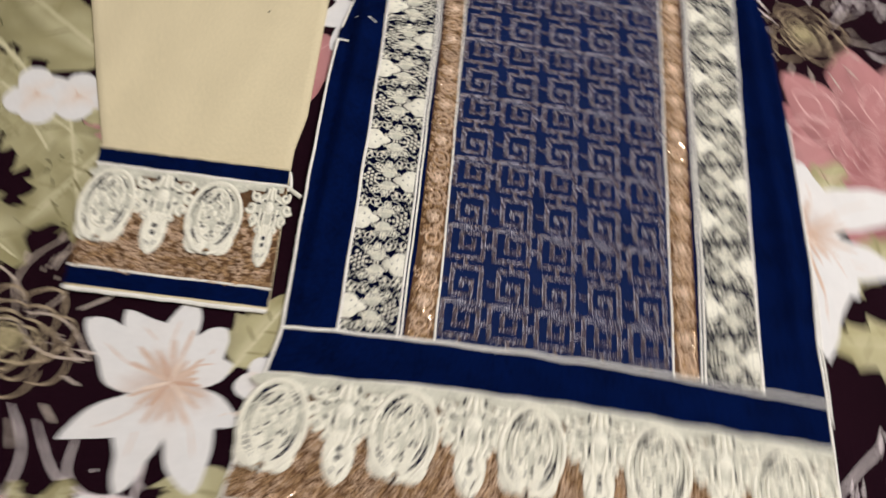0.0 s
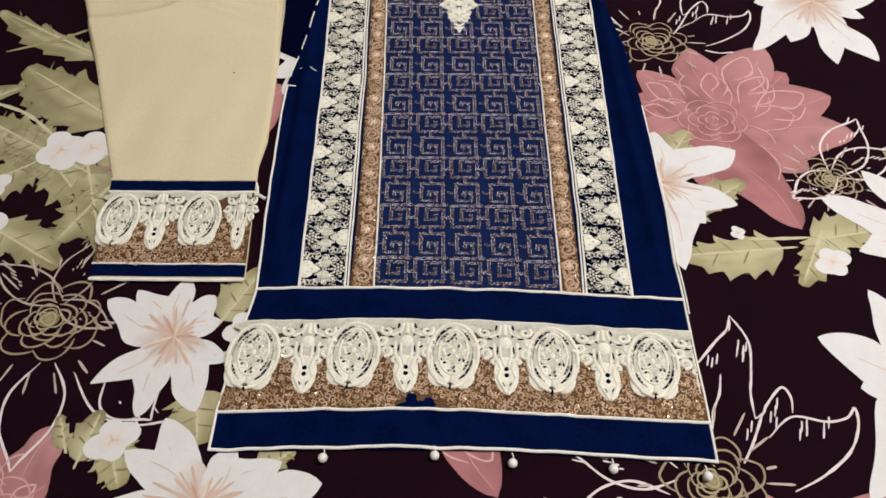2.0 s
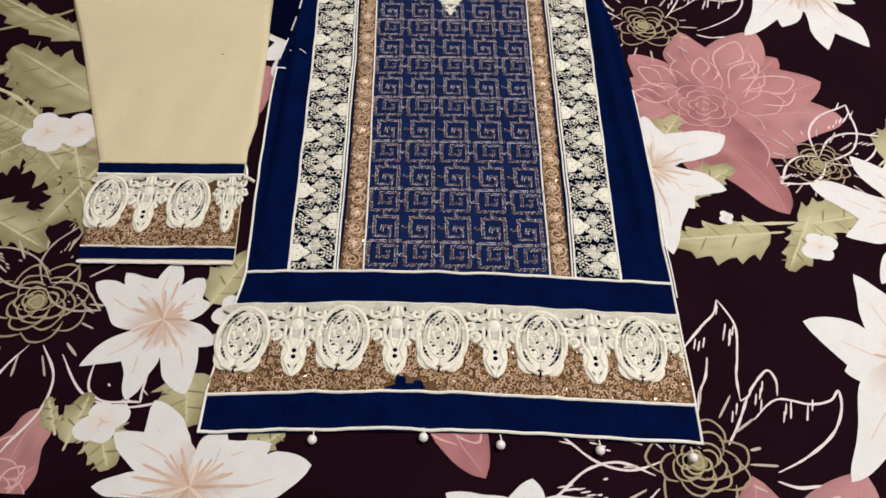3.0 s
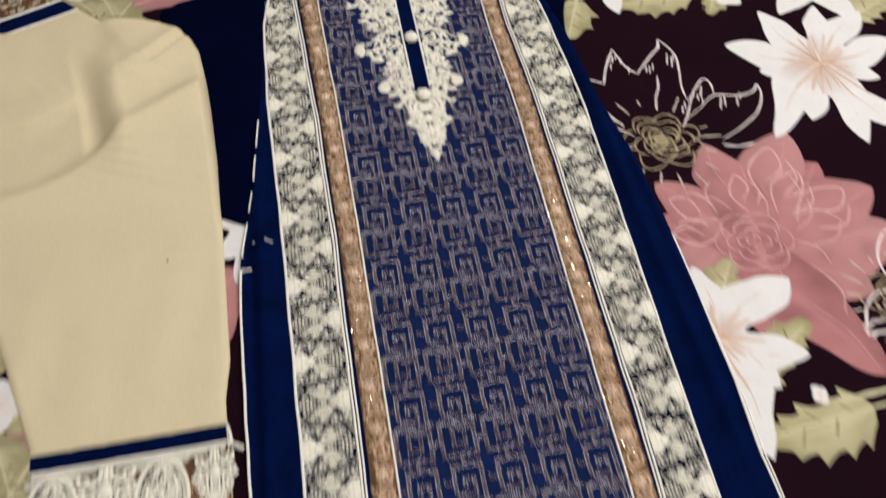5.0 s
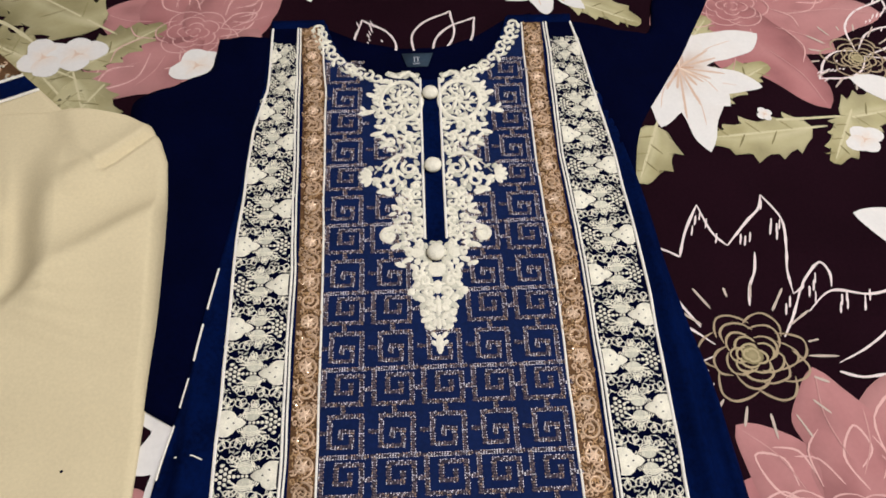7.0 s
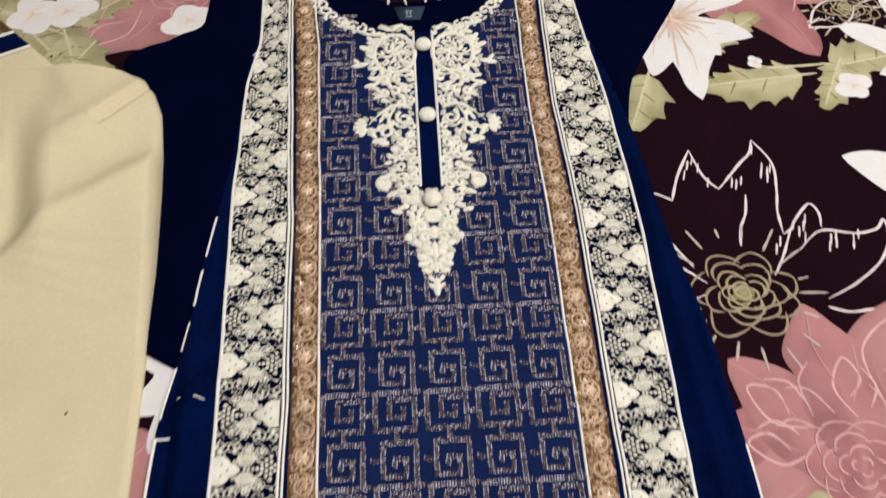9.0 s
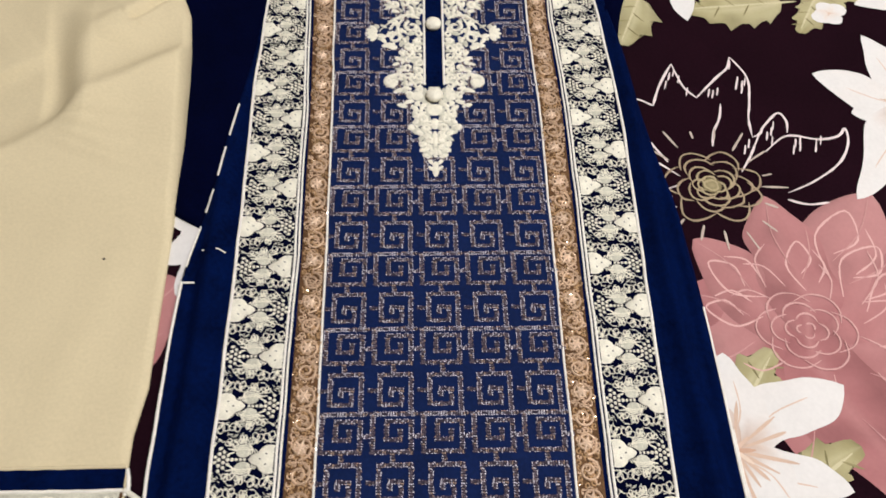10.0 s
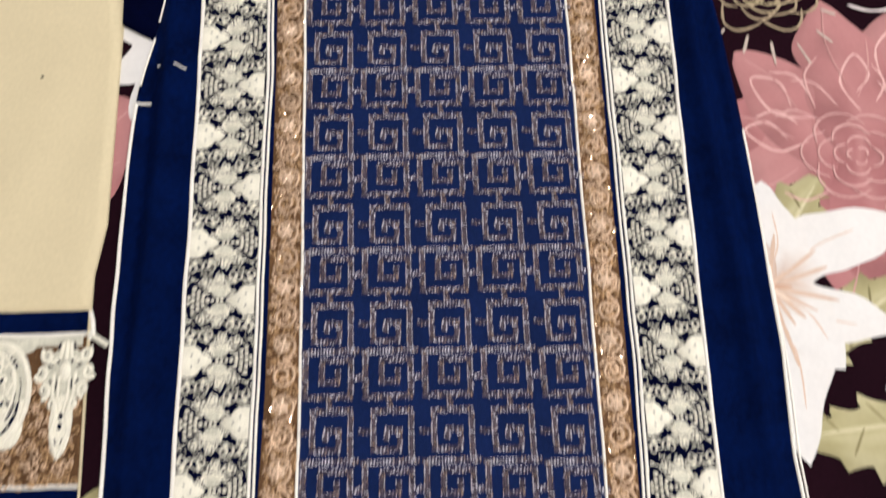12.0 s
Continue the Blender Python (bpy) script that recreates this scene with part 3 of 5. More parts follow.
    lily((-0.246, -0.04), ((-0.05, 0.082), (-0.082, 0.05), (-0.09, 0.0), (0.11, 0.02), (0.07, 0.04), (0.024, 0.055), (-0.06, -0.06), (0.06, -0.06)), 6, k, 0.05, 0.03)
    outline_petal((-0.36, 0.09), (-0.31, 0.04), 0.06, 1, k)
    outline_petal((-0.43, 0.1), (-0.43, -0.01), 0.06, 1, k, False)
    stem(((-0.4, 0.09), (-0.37, 0.05), (-0.33, 0.035), (-0.29, 0.04)), 0.003, 1, k, LINE_WHITE)

# ---------------------------------------------------------------- the long embroidered tunic
kurta = empty("kurta", "navy blue embroidered long tunic laid flat on the sheet", "tunic")


def hem_shift(x):
    return lerp(((-0.25, -0.001), (-0.1, 0.003), (0.03, 0.0015), (0.14, -0.005), (0.25, -0.0105)), x)


def bend_y(x, y):
    return y + hem_shift(x) * max(0.0, min(1.0, (0.34 - y) / 0.14))


def kurta_z(x, y):
    side = max(0.0, (abs(x) - 0.19) / 0.055)
    along = max(0.0, min(1.0, (y - 0.17) / 0.12)) * max(0.0, min(1.0, (0.86 - y) / 0.12))
    lane = 0.5 + 0.12 * math.sin(y * 5.0 + (1.0 if x > 0 else 2.4))
    fold = along * (0.0085 * math.exp(-(((side - lane) / 0.16) ** 2)) + 0.005 * math.exp(-(((side - lane - 0.38) / 0.1) ** 2)))
    return 0.0038 + 0.0009 * noise.noise((x * 6, y * 4, 7.0)) + 0.0004 * noise.noise((x * 22, y * 18, 3.0)) + fold


def surface(name, left, right, y0, y1, off, material, parent, nx=16, ny=40, label="", skirt=False):
    """A cloth strip between two side curves."""
    bm = bmesh.new()
    rows = []
    for j in range(ny + 1):
        y = y0 + (y1 - y0) * j / ny
        xl, xr = left(y), right(y)
        row = []
        for i in range(nx + 1):
            x = xl + (xr - xl) * i / nx
            row.append(bm.verts.new((x, bend_y(x, y), kurta_z(x, y) + off)))
        rows.append(row)
    for a, b in zip(rows, rows[1:]):
        for i in range(nx):
            bm.faces.new((a[i], a[i + 1], b[i + 1], b[i]))
    if skirt:
        rim = rows[0] + [r[-1] for r in rows[1:]] + rows[-1][-2::-1] + [r[0] for r in rows[-2:0:-1]]
        low = [bm.verts.new((v.co.x, v.co.y, 0.0012 + sheet_z(v.co.x, v.co.y))) for v in rim]
        for i in range(len(rim)):
            j = (i + 1) % len(rim)
            bm.faces.new((rim[i], low[i], low[j], rim[j]))
    return part(name, bm, material, parent, label)


def table(*rows):
    return lambda y: lerp(rows, y)


body_l = table((0.0, -0.2475), (0.05, -0.247), (0.146, -0.235), (0.187, -0.229), (0.3, -0.2325), (0.45, -0.2355), (0.5, -0.234), (0.55, -0.228), (0.61, -0.217), (0.71, -0.208), (0.8, -0.2), (0.9, -0.196), (0.955, -0.19), (1.045, -0.19))
body_r = table((0.0, 0.239), (0.05, 0.241), (0.187, 0.242), (0.23, 0.2405), (0.3, 0.2435), (0.44, 0.2445), (0.49, 0.243), (0.56, 0.2385), (0.63, 0.229), (0.71, 0.2205), (0.8, 0.2135), (0.87, 0.206), (0.92, 0.196), (1.045, 0.178))
neck_l = table((0.952, -0.012), (0.956, -0.045), (0.966, -0.07), (0.982, -0.092), (1.005, -0.108), (1.03, -0.118), (1.06, -0.126))
neck_r = table((0.952, 0.014), (0.96, 0.03), (0.966, 0.044), (0.976, 0.058), (0.99, 0.071), (1.02, 0.089), (1.06, 0.1))
lace_lo = table((0.18, -0.182), (0.53, -0.188), (0.74, -0.195), (0.885, -0.194), (0.945, -0.184), (1.05, -0.187))
lace_li = table((0.18, -0.1315), (0.53, -0.134), (0.71, -0.139), (0.83, -0.1455), (1.05, -0.157))
gold_lo = table((0.18, -0.126), (0.275, -0.124), (0.53, -0.127), (0.71, -0.132), (0.94, -0.143), (1.05, -0.154))
gold_li = table((0.18, -0.0995), (0.28, -0.1), (0.53, -0.104), (0.71, -0.109), (0.94, -0.118), (1.05, -0.129))
gold_ri = table((0.18, 0.108), (0.53, 0.112), (0.71, 0.114), (0.83, 0.111), (0.93, 0.1125), (1.05, 0.116))
gold_ro = table((0.18, 0.13), (0.53, 0.1355), (0.71, 0.1375), (0.83, 0.134), (0.93, 0.135), (1.05, 0.14))
lace_ri = table((0.18, 0.135), (0.27, 0.1395), (0.53, 0.143), (0.71, 0.145), (0.84, 0.141), (1.05, 0.147))
lace_ro = table((0.18, 0.1855), (0.27, 0.188), (0.45, 0.194), (0.56, 0.197), (0.7, 0.2), (0.784, 0.1975), (0.85, 0.195), (0.91, 0.1905), (1.0, 0.182), (1.05, 0.176))
TOP = 1.045

# sleeves and the back of the neck lie lowest
bm = bmesh.new()


def cloth_poly(bm, rows, zf, nx=10):
    """Cloth between pairs of side points, with a rim down to the sheet."""
    g = []
    for a, b in rows:
        g.append([bm.verts.new((*(Vector(a).lerp(Vector(b), i / nx)), 0)) for i in range(nx + 1)])
    for r in g:
        for i, v in enumerate(r):
            v.co.z = zf(v.co.x, v.co.y) + 0.003 * math.sin(math.pi * i / nx)
    for a, b in zip(g, g[1:]):
        for i in range(nx):
            bm.faces.new((a[i], a[i + 1], b[i + 1], b[i]))
    rim = g[0] + [r[-1] for r in g[1:]] + g[-1][-2::-1] + [r[0] for r in g[-2:0:-1]]
    low = [bm.verts.new((v.co.x, v.co.y, 0.001 + sheet_z(v.co.x, v.co.y))) for v in rim]
    for i in range(len(rim)):
        j = (i + 1) % len(rim)
        bm.faces.new((rim[i], low[i], low[j], rim[j]))


def fine_rows(rows, n):
    """Side curves refined through a few pairs of points."""
    a, b = spline([r[0] for r in rows], n), spline([r[1] for r in rows], n)
    return list(zip(a, b))


def sleeve_z(x, y):
    if body_l(y) + 0.001 < x < body_r(y) - 0.001 and y < 1.06:
        return -0.0012
    return 0.003 + 0.0016 * noise.noise((x * 14, y * 9, 5.0)) + 0.0009 * math.sin(x * 160 + y * 60)


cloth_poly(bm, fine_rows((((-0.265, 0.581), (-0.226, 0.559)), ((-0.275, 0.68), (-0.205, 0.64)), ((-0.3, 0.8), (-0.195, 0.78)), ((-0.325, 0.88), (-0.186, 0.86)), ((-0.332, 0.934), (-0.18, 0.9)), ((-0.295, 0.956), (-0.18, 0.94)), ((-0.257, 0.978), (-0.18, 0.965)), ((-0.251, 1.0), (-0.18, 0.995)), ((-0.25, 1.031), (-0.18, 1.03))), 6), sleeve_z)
part("sleeve", bm, NAVY_DARK, kurta, "navy sleeve lying beside the body")
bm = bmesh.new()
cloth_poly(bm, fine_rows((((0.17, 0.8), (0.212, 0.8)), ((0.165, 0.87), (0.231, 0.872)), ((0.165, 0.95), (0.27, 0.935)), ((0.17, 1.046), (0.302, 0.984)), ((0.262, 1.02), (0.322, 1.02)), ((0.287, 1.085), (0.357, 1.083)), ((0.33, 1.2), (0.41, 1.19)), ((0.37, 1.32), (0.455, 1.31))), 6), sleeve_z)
part("sleeve", bm, NAVY_DARK, kurta, "navy sleeve spread out over the sheet")
bm = bmesh.new()
rows = []
for i in range(25):
    x = -0.15 + 0.28 * i / 24
    top = lerp(((-0.15, 1.064), (-0.12, 1.045), (-0.08, 1.022), (-0.03, 1.008), (0.02, 1.01), (0.06, 1.027), (0.1, 1.058), (0.13, 1.066)), x)
    rows.append(((x, 0.93), (x, top)))
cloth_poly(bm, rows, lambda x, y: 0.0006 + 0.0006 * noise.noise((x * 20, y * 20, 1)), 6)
part("back_neck", bm, NAVY_DARK, kurta, "inside of the back neckline")

# body cloth
surface("body", body_l, body_r, 0.009, 0.952, 0.0, NAVY, kurta, 150, 150, "navy cloth body", True)
surface("shoulder", body_l, neck_l, 0.952, 1.06, 0.0, NAVY, kurta, 12, 16, "", True)
surface("shoulder", neck_r, body_r, 0.952, 1.06, 0.0, NAVY, kurta, 12, 16, "", True)

# ground cloths of the trimmings
surface("front_panel", gold_li, gold_ri, 0.186, 0.952, 0.0005, PANEL, kurta, 24, 80, "dark navy panel embroidered with Greek keys")
surface("front_panel", gold_li, neck_l, 0.952, TOP, 0.0005, PANEL, kurta, 6, 14)
surface("front_panel", neck_r, gold_ri, 0.952, TOP, 0.0005, PANEL, kurta, 6, 14)
surface("lace_ground", lace_lo, lace_li, 0.187, TOP, 0.00045, NAVY_DARK, kurta, 8, 80)
surface("lace_ground", lace_ri, lace_ro, 0.187, TOP, 0.00045, NAVY_DARK, kurta, 8, 80)
surface("gold_strip", gold_lo, gold_li, 0.186, TOP, 0.0007, GOLD_GROUND, kurta, 4, 80, "bronze strip of gold thread and sequins")
surface("gold_strip", gold_ri, gold_ro, 0.186, TOP, 0.0007, GOLD_GROUND, kurta, 4, 80, "bronze strip of gold thread and sequins")
surface("hem_band", body_l, body_r, 0.0495, 0.1455, 0.0006, GOLD_GROUND, kurta, 40, 10, "bronze embroidered hem band")


def run(f, y0, y1, n=110):
    return [(f(y) + 0.0009 * noise.noise((y * 24, f(y) * 60, 0.5)), bend_y(f(y), y)) for y in (y0 + (y1 - y0) * i / n for i in range(n + 1))]


def across(y, x0, x1, n=70, wob=0.0016):
    return [(x, bend_y(x, y) + wob * noise.noise((x * 40, y * 50, 1))) for x in (x0 + (x1 - x0) * i / n for i in range(n + 1))]


def piping(pts, r=0.0014, off=0.0006, material=PIPE, closed=False, ground=None, parent=None):
    bm = bmesh.new()
    cord(bm, [Vector(p) for p in pts], r, ground or kurta_z, off, closed)
    return part("piping", bm, material, parent or kurta)


for f, r in ((lace_lo, 0.0015), (gold_li, 0.0011), (gold_ri, 0.0011), (lace_ro, 0.0015)):
    piping(run(f, 0.187, TOP), r)
for f, s in ((lace_li, 1), (lace_ri, -1)):
    piping(run(f, 0.187, TOP), 0.0012)
    piping(run(lambda y: f(y) + s * 0.0034, 0.187, TOP), 0.001)
piping(run(lambda y: body_l(y) + 0.0008, 0.01, 0.5), 0.0014, 0.0)
piping(run(lambda y: body_r(y) - 0.0008, 0.01, 0.47), 0.0013, 0.0)
for y in (0.011, 0.0485, 0.1465, 0.1865):
    piping(across(y, body_l(y), body_r(y)), 0.0016)
piping(run(lambda y: body_r(y) + 0.0032, 0.17, 0.36), 0.0009, -0.0022)
# loose white tacking stitches on the open side seam
for a, b in ((0.515, 0.56), (0.575, 0.6), (0.615, 0.65), (0.665, 0.71)):
    piping(run(lambda y: body_l(y) + 0.001, a, b, 8), 0.001, 0.0)
piping([(-0.236, 0.5), (-0.229, 0.499), (-0.222, 0.5)], 0.001, 0.001)
piping([(-0.22, 0.533), (-0.205, 0.534), (-0.198, 0.531)], 0.0006, 0.001)
neck_line = [(neck_l(y), y) for y in (1.05, 1.03, 1.01, 0.99, 0.975, 0.963, 0.956, 0.953)]
piping(spline(neck_line), 0.0016, 0.0003, NAVY)
piping(spline([(neck_r(y), y) for y in (1.055, 1.03, 1.01, 0.99, 0.975, 0.963, 0.954)]), 0.0016, 0.0003, NAVY)

# woven label inside the neck
bm = bmesh.new()
box(bm, -0.031, 0.975, 0.0038, 0.006, 0.997, 0.0046, 0.0003)
for v in bm.verts:
    if v.co.y < 0.986:
        v.co.x = -0.0125 + (v.co.x + 0.0125) * 0.66
label = part("neck_label", bm, LABEL, kurta, "small dark woven label")
bm = bmesh.new()
for x0, y0, x1, y1 in ((-0.0165, 0.982, -0.0152, 0.99), (-0.0125, 0.982, -0.0112, 0.99), (-0.018, 0.9895, -0.0095, 0.9905), (-0.018, 0.979, -0.0095, 0.98)):
    box(bm, x0, y0, 0.0046, x1, y1, 0.0048)
part("label_mark", bm, LABEL_MARK, label, smooth=False)


# Greek keys: a band of mauve thread edged with bright stitches
def key_mesh(name, paths, size):
    bm = bmesh.new()
    rng = random.Random(5 if "tall" in name else 9)
    for path in paths:
        p = [Vector(q) * size for q in path]
        level = 0.0001 + 0.00004 * paths.index(path)
        for a, b in zip(p, p[1:]):
            t = (b - a).normalized()
            s = Vector((-t.y, t.x))
            w = 0.0017
            a2, b2 = (a - t * w if a == p[0] else a + t * w), b + t * w
            q = [bm.verts.new((*(c + s * h), level)) for c, h in ((a2, w), (b2, w), (b2, -w), (a2, -w))]
            bm.faces.new(q[::-1])
            level_run = abs(t.x) > abs(t.y)
            n = max(2, int((b2 - a2).length / 0.0021))
            d = (s + t * 0.45).normalized()
            e = Vector((-d.y, d.x))
            for i in range(n):
                c = a2 + (b2 - a2) * ((i + 0.5 + rng.uniform(-0.2, 0.2)) / n)
                if rng.random() < 0.1:
                    continue
                ln, wd, z = w * rng.uniform(0.7, 1.05), 0.0005 * rng.uniform(0.8, 1.3), level + 0.0001
                v = [bm.verts.new((*(c + d * ln), z)), bm.verts.new((*(c + e * wd), z)), bm.verts.new((*(c - d * ln), z)), bm.verts.new((*(c - e * wd), z))]
                tilt = rng.uniform(-0.5, 0.5)
                top = bm.verts.new((*(c + e * wd * tilt), z + 0.0005))
                mi = rng.choices((1, 2, 3), (0.3, 0.5, 0.2) if level_run else (0.05, 0.85, 0.1))[0]
                for q in range(4):
                    bm.faces.new((v[q - 1], v[q], top)).material_index = mi
            for h in (1, -1):
                m = max(3, int((b2 - a2).length / 0.0021))
                bright = 0.66
                for i in range(m):
                    if rng.random() < 0.2:
                        continue
                    c = a2 + (b2 - a2) * ((i + 0.5) / m) + s * h * w * rng.uniform(0.92, 1.06)
                    ln, wd, z = 0.001 * rng.uniform(0.6, 1.2), 0.00055, level + 0.0002
                    v = [bm.verts.new((*(c + t * ln), z)), bm.verts.new((*(c + s * wd), z)), bm.verts.new((*(c - t * ln), z)), bm.verts.new((*(c - s * wd), z))]
                    top = bm.verts.new((c.x, c.y, z + 0.0005))
                    mi = rng.choices((1, 2, 3), (bright, 0.82 - bright, 0.18))[0]
                    for q in range(4):
                        bm.faces.new((v[q - 1], v[q], top)).material_index = mi
    bm.normal_update()
    for f in bm.faces:
        if f.normal.z < 0:
            f.normal_flip()
    me = bpy.data.meshes.new(name)
    bm.to_mesh(me)
    bm.free()
    me.materials.append(KEY_BAND)
    me.materials.append(STITCH)
    me.materials.append(STITCH_DIM)
    me.materials.append(ROSE_GOLD)
    return me


PITCH_X, PITCH_Y = 0.0418, 0.0379
UPPER = key_mesh("greek_key", [((-0.5, 0.0), (-0.28, 0.0)), ((-0.28, 0.0), (-0.28, 0.36), (0.36, 0.36), (0.36, -0.5)), ((-0.28, 0.0), (-0.28, -0.32), (0.16, -0.32), (0.16, 0.02), (-0.06, 0.02), (-0.06, -0.12))], 0.0405)
LOWER = key_mesh("greek_key_tall", [((-0.42, 0.42), (-0.42, -0.36), (0.36, -0.36), (0.36, 0.3), (-0.14, 0.3), (-0.14, -0.1), (0.14, -0.1), (0.14, 0.1)), ((-0.46, 0.46), (0.46, 0.46)), ((0.36, -0.02), (0.54, -0.02)), ((0.0, -0.36), (0.0, -0.56))], 0.0405)


def yoke_half(y):
    """Half the width of the neck embroidery."""
    return lerp(((0.618, 0.0), (0.627, 0.01), (0.641, 0.014), (0.652, 0.017), (0.667, 0.019), (0.68, 0.028), (0.688, 0.022), (0.698, 0.022), (0.708, 0.038), (0.724, 0.033), (0.733, 0.048), (0.745, 0.055), (0.756, 0.045), (0.77, 0.044), (0.788, 0.04), (0.795, 0.055), (0.806, 0.066), (0.818, 0.075), (0.828, 0.07), (0.836, 0.05), (0.85, 0.05), (0.872, 0.064), (0.89, 0.062), (0.904, 0.08), (0.93, 0.07), (0.955, 0.056), (0.97, 0.05)), y)


row = 0
y = 0.208
while y < 1.03:
    for c in range(5):
        u = (c + 0.5) / 5
        x = gold_li(y) + (gold_ri(y) - gold_li(y)) * u
        hidden = y > 0.62 and abs(x - 0.001) < yoke_half(y) - 0.012
        if hidden or (y > 0.945 and neck_l(y) - 0.02 < x < neck_r(y) + 0.02):
            continue
        ob = new("greek_key", LOWER if row % 2 == 0 else UPPER)
        ob.parent = kurta
        k = (gold_ri(y) - gold_li(y)) / 0.2085
        ob.matrix_basis = Matrix.LocRotScale((x, bend_y(x, y), kurta_z(x, y) + 0.00095), Euler((0, 0, 0.02 * noise.noise((x * 30, y * 30, 0)))), (k, 0.94 + 0.04 * noise.noise((y * 50, x * 50, 2)), 1))
    y += PITCH_Y
    row += 1


# gold filigree
def filigree(name, inside, x0, x1, y0, y1, step, r, parent, ground, off, seed, materials, bend=bend_y, sequins=0.5):
    rng = random.Random(seed)
    bm = bmesh.new()
    yy = y0
    while yy < y1:
        xx = x0
        while xx < x1:
            x, q = xx + rng.uniform(-0.4, 0.4) * step, yy + rng.uniform(-0.4, 0.4) * step
            if inside(x, q):
                rr = r * rng.uniform(0.75, 1.25)
                pts = curl(x, bend(x, q), rr, rng.uniform(0, 6.28), rng.uniform(0.6, 1.1), rng.choice((1, -1)), 8)
                cord(bm, [Vector(p) for p in pts], 0.00075, ground, off + rng.uniform(0, 0.0004), mi=rng.choice((0, 1)))
                if rng.random() < sequins:
                    a, b = rng.uniform(-0.0025, 0.0025), rng.uniform(-0.0025, 0.0025)
                    z = ground(x, q) + off + 0.0012
                    tx, ty, s = rng.uniform(-0.35, 0.35), rng.uniform(-0.35, 0.35), rng.uniform(0.0004, 0.0007)
                    vs = [bm.verts.new((x + a + s * math.cos(e), bend(x, q) + b + s * math.sin(e), z + s * (tx * math.cos(e) + ty * math.sin(e)))) for e in (0, 1.26, 2.51, 3.77, 5.03)]
                    bm.faces.new(vs).material_index = 2
            xx += step
        yy += step
    ob = part(name, bm, materials, parent, "gold thread scrolls and sequins")
    ob["kind"] = "stuff"
    return ob


GOLDS = (GOLD, ROSE_GOLD, SEQUIN)
filigree("gold_filigree", lambda x, q: gold_lo(q) + 0.002 < x < gold_li(q) - 0.002, -0.155, -0.098, 0.189, TOP, 0.0042, 0.0026, kurta, kurta_z, 0.0008, 11, GOLDS)
filigree("gold_filigree", lambda x, q: gold_ri(q) + 0.002 < x < gold_ro(q) - 0.002, 0.106, 0.141, 0.189, TOP, 0.0042, 0.0026, kurta, kurta_z, 0.0008, 12, GOLDS)
for lo, hi in ((gold_lo, gold_li), (gold_ri, gold_ro)):
    y, i = 0.2, 0
    while y < TOP - 0.01:
        x = (lo(y) + hi(y)) / 2
        bm = bmesh.new()
        cord(bm, [Vector(p) for p in curl(x, bend_y(x, y), 0.0095, 1.57 + 3.14 * (i % 2), 1.6, 1 if i % 2 else -1, 22)], 0.0011, kurta_z, 0.0016)
        part("gold_coil", bm, ROSE_GOLD, kurta)
        if i % 2:
            bm = bmesh.new()
            z = kurta_z(x, y) + 0.003
            rim = [bm.verts.new((x + (0.0074 if q % 2 else 0.0028) * math.cos(q * 0.5236 + i), bend_y(x, y) + (0.0074 if q % 2 else 0.0028) * math.sin(q * 0.5236 + i), z)) for q in range(12)]
            mid = bm.verts.new((x, bend_y(x, y), z + 0.0013))
            for q in range(12):
                bm.faces.new((rim[q - 1], rim[q], mid))
            part("gold_flower", bm, PALE_GOLD, kurta, smooth=False)
        y += 0.0215
        i += 1
torn = lambda x, q: abs(x + 0.045) < 0.028 and q < 0.066 and q < 0.066 - 0.35 * abs(x + 0.045)
filigree("gold_filigree", lambda x, q: body_l(q) + 0.003 < x < body_r(q) - 0.003 and not torn(x, q), -0.246, 0.243, 0.052, 0.115, 0.0047, 0.003, kurta, kurta_z, 0.0008, 13, GOLDS, sequins=0.35)
bm = bmesh.new()
pad(bm, -0.05, 0.0545, 0.021, 0.005, 0.05, 0.0003, kurta_z, 0.0012, n=9)
pad(bm, -0.055, 0.062, 0.006, 0.0075, 0.4, 0.0003, kurta_z, 0.0013, n=7)
pad(bm, -0.037, 0.058, 0.006, 0.005, -0.5, 0.0003, kurta_z, 0.0013, n=7)
part("bare_patch", bm, NAVY, kurta, "bare navy spot without gold thread")


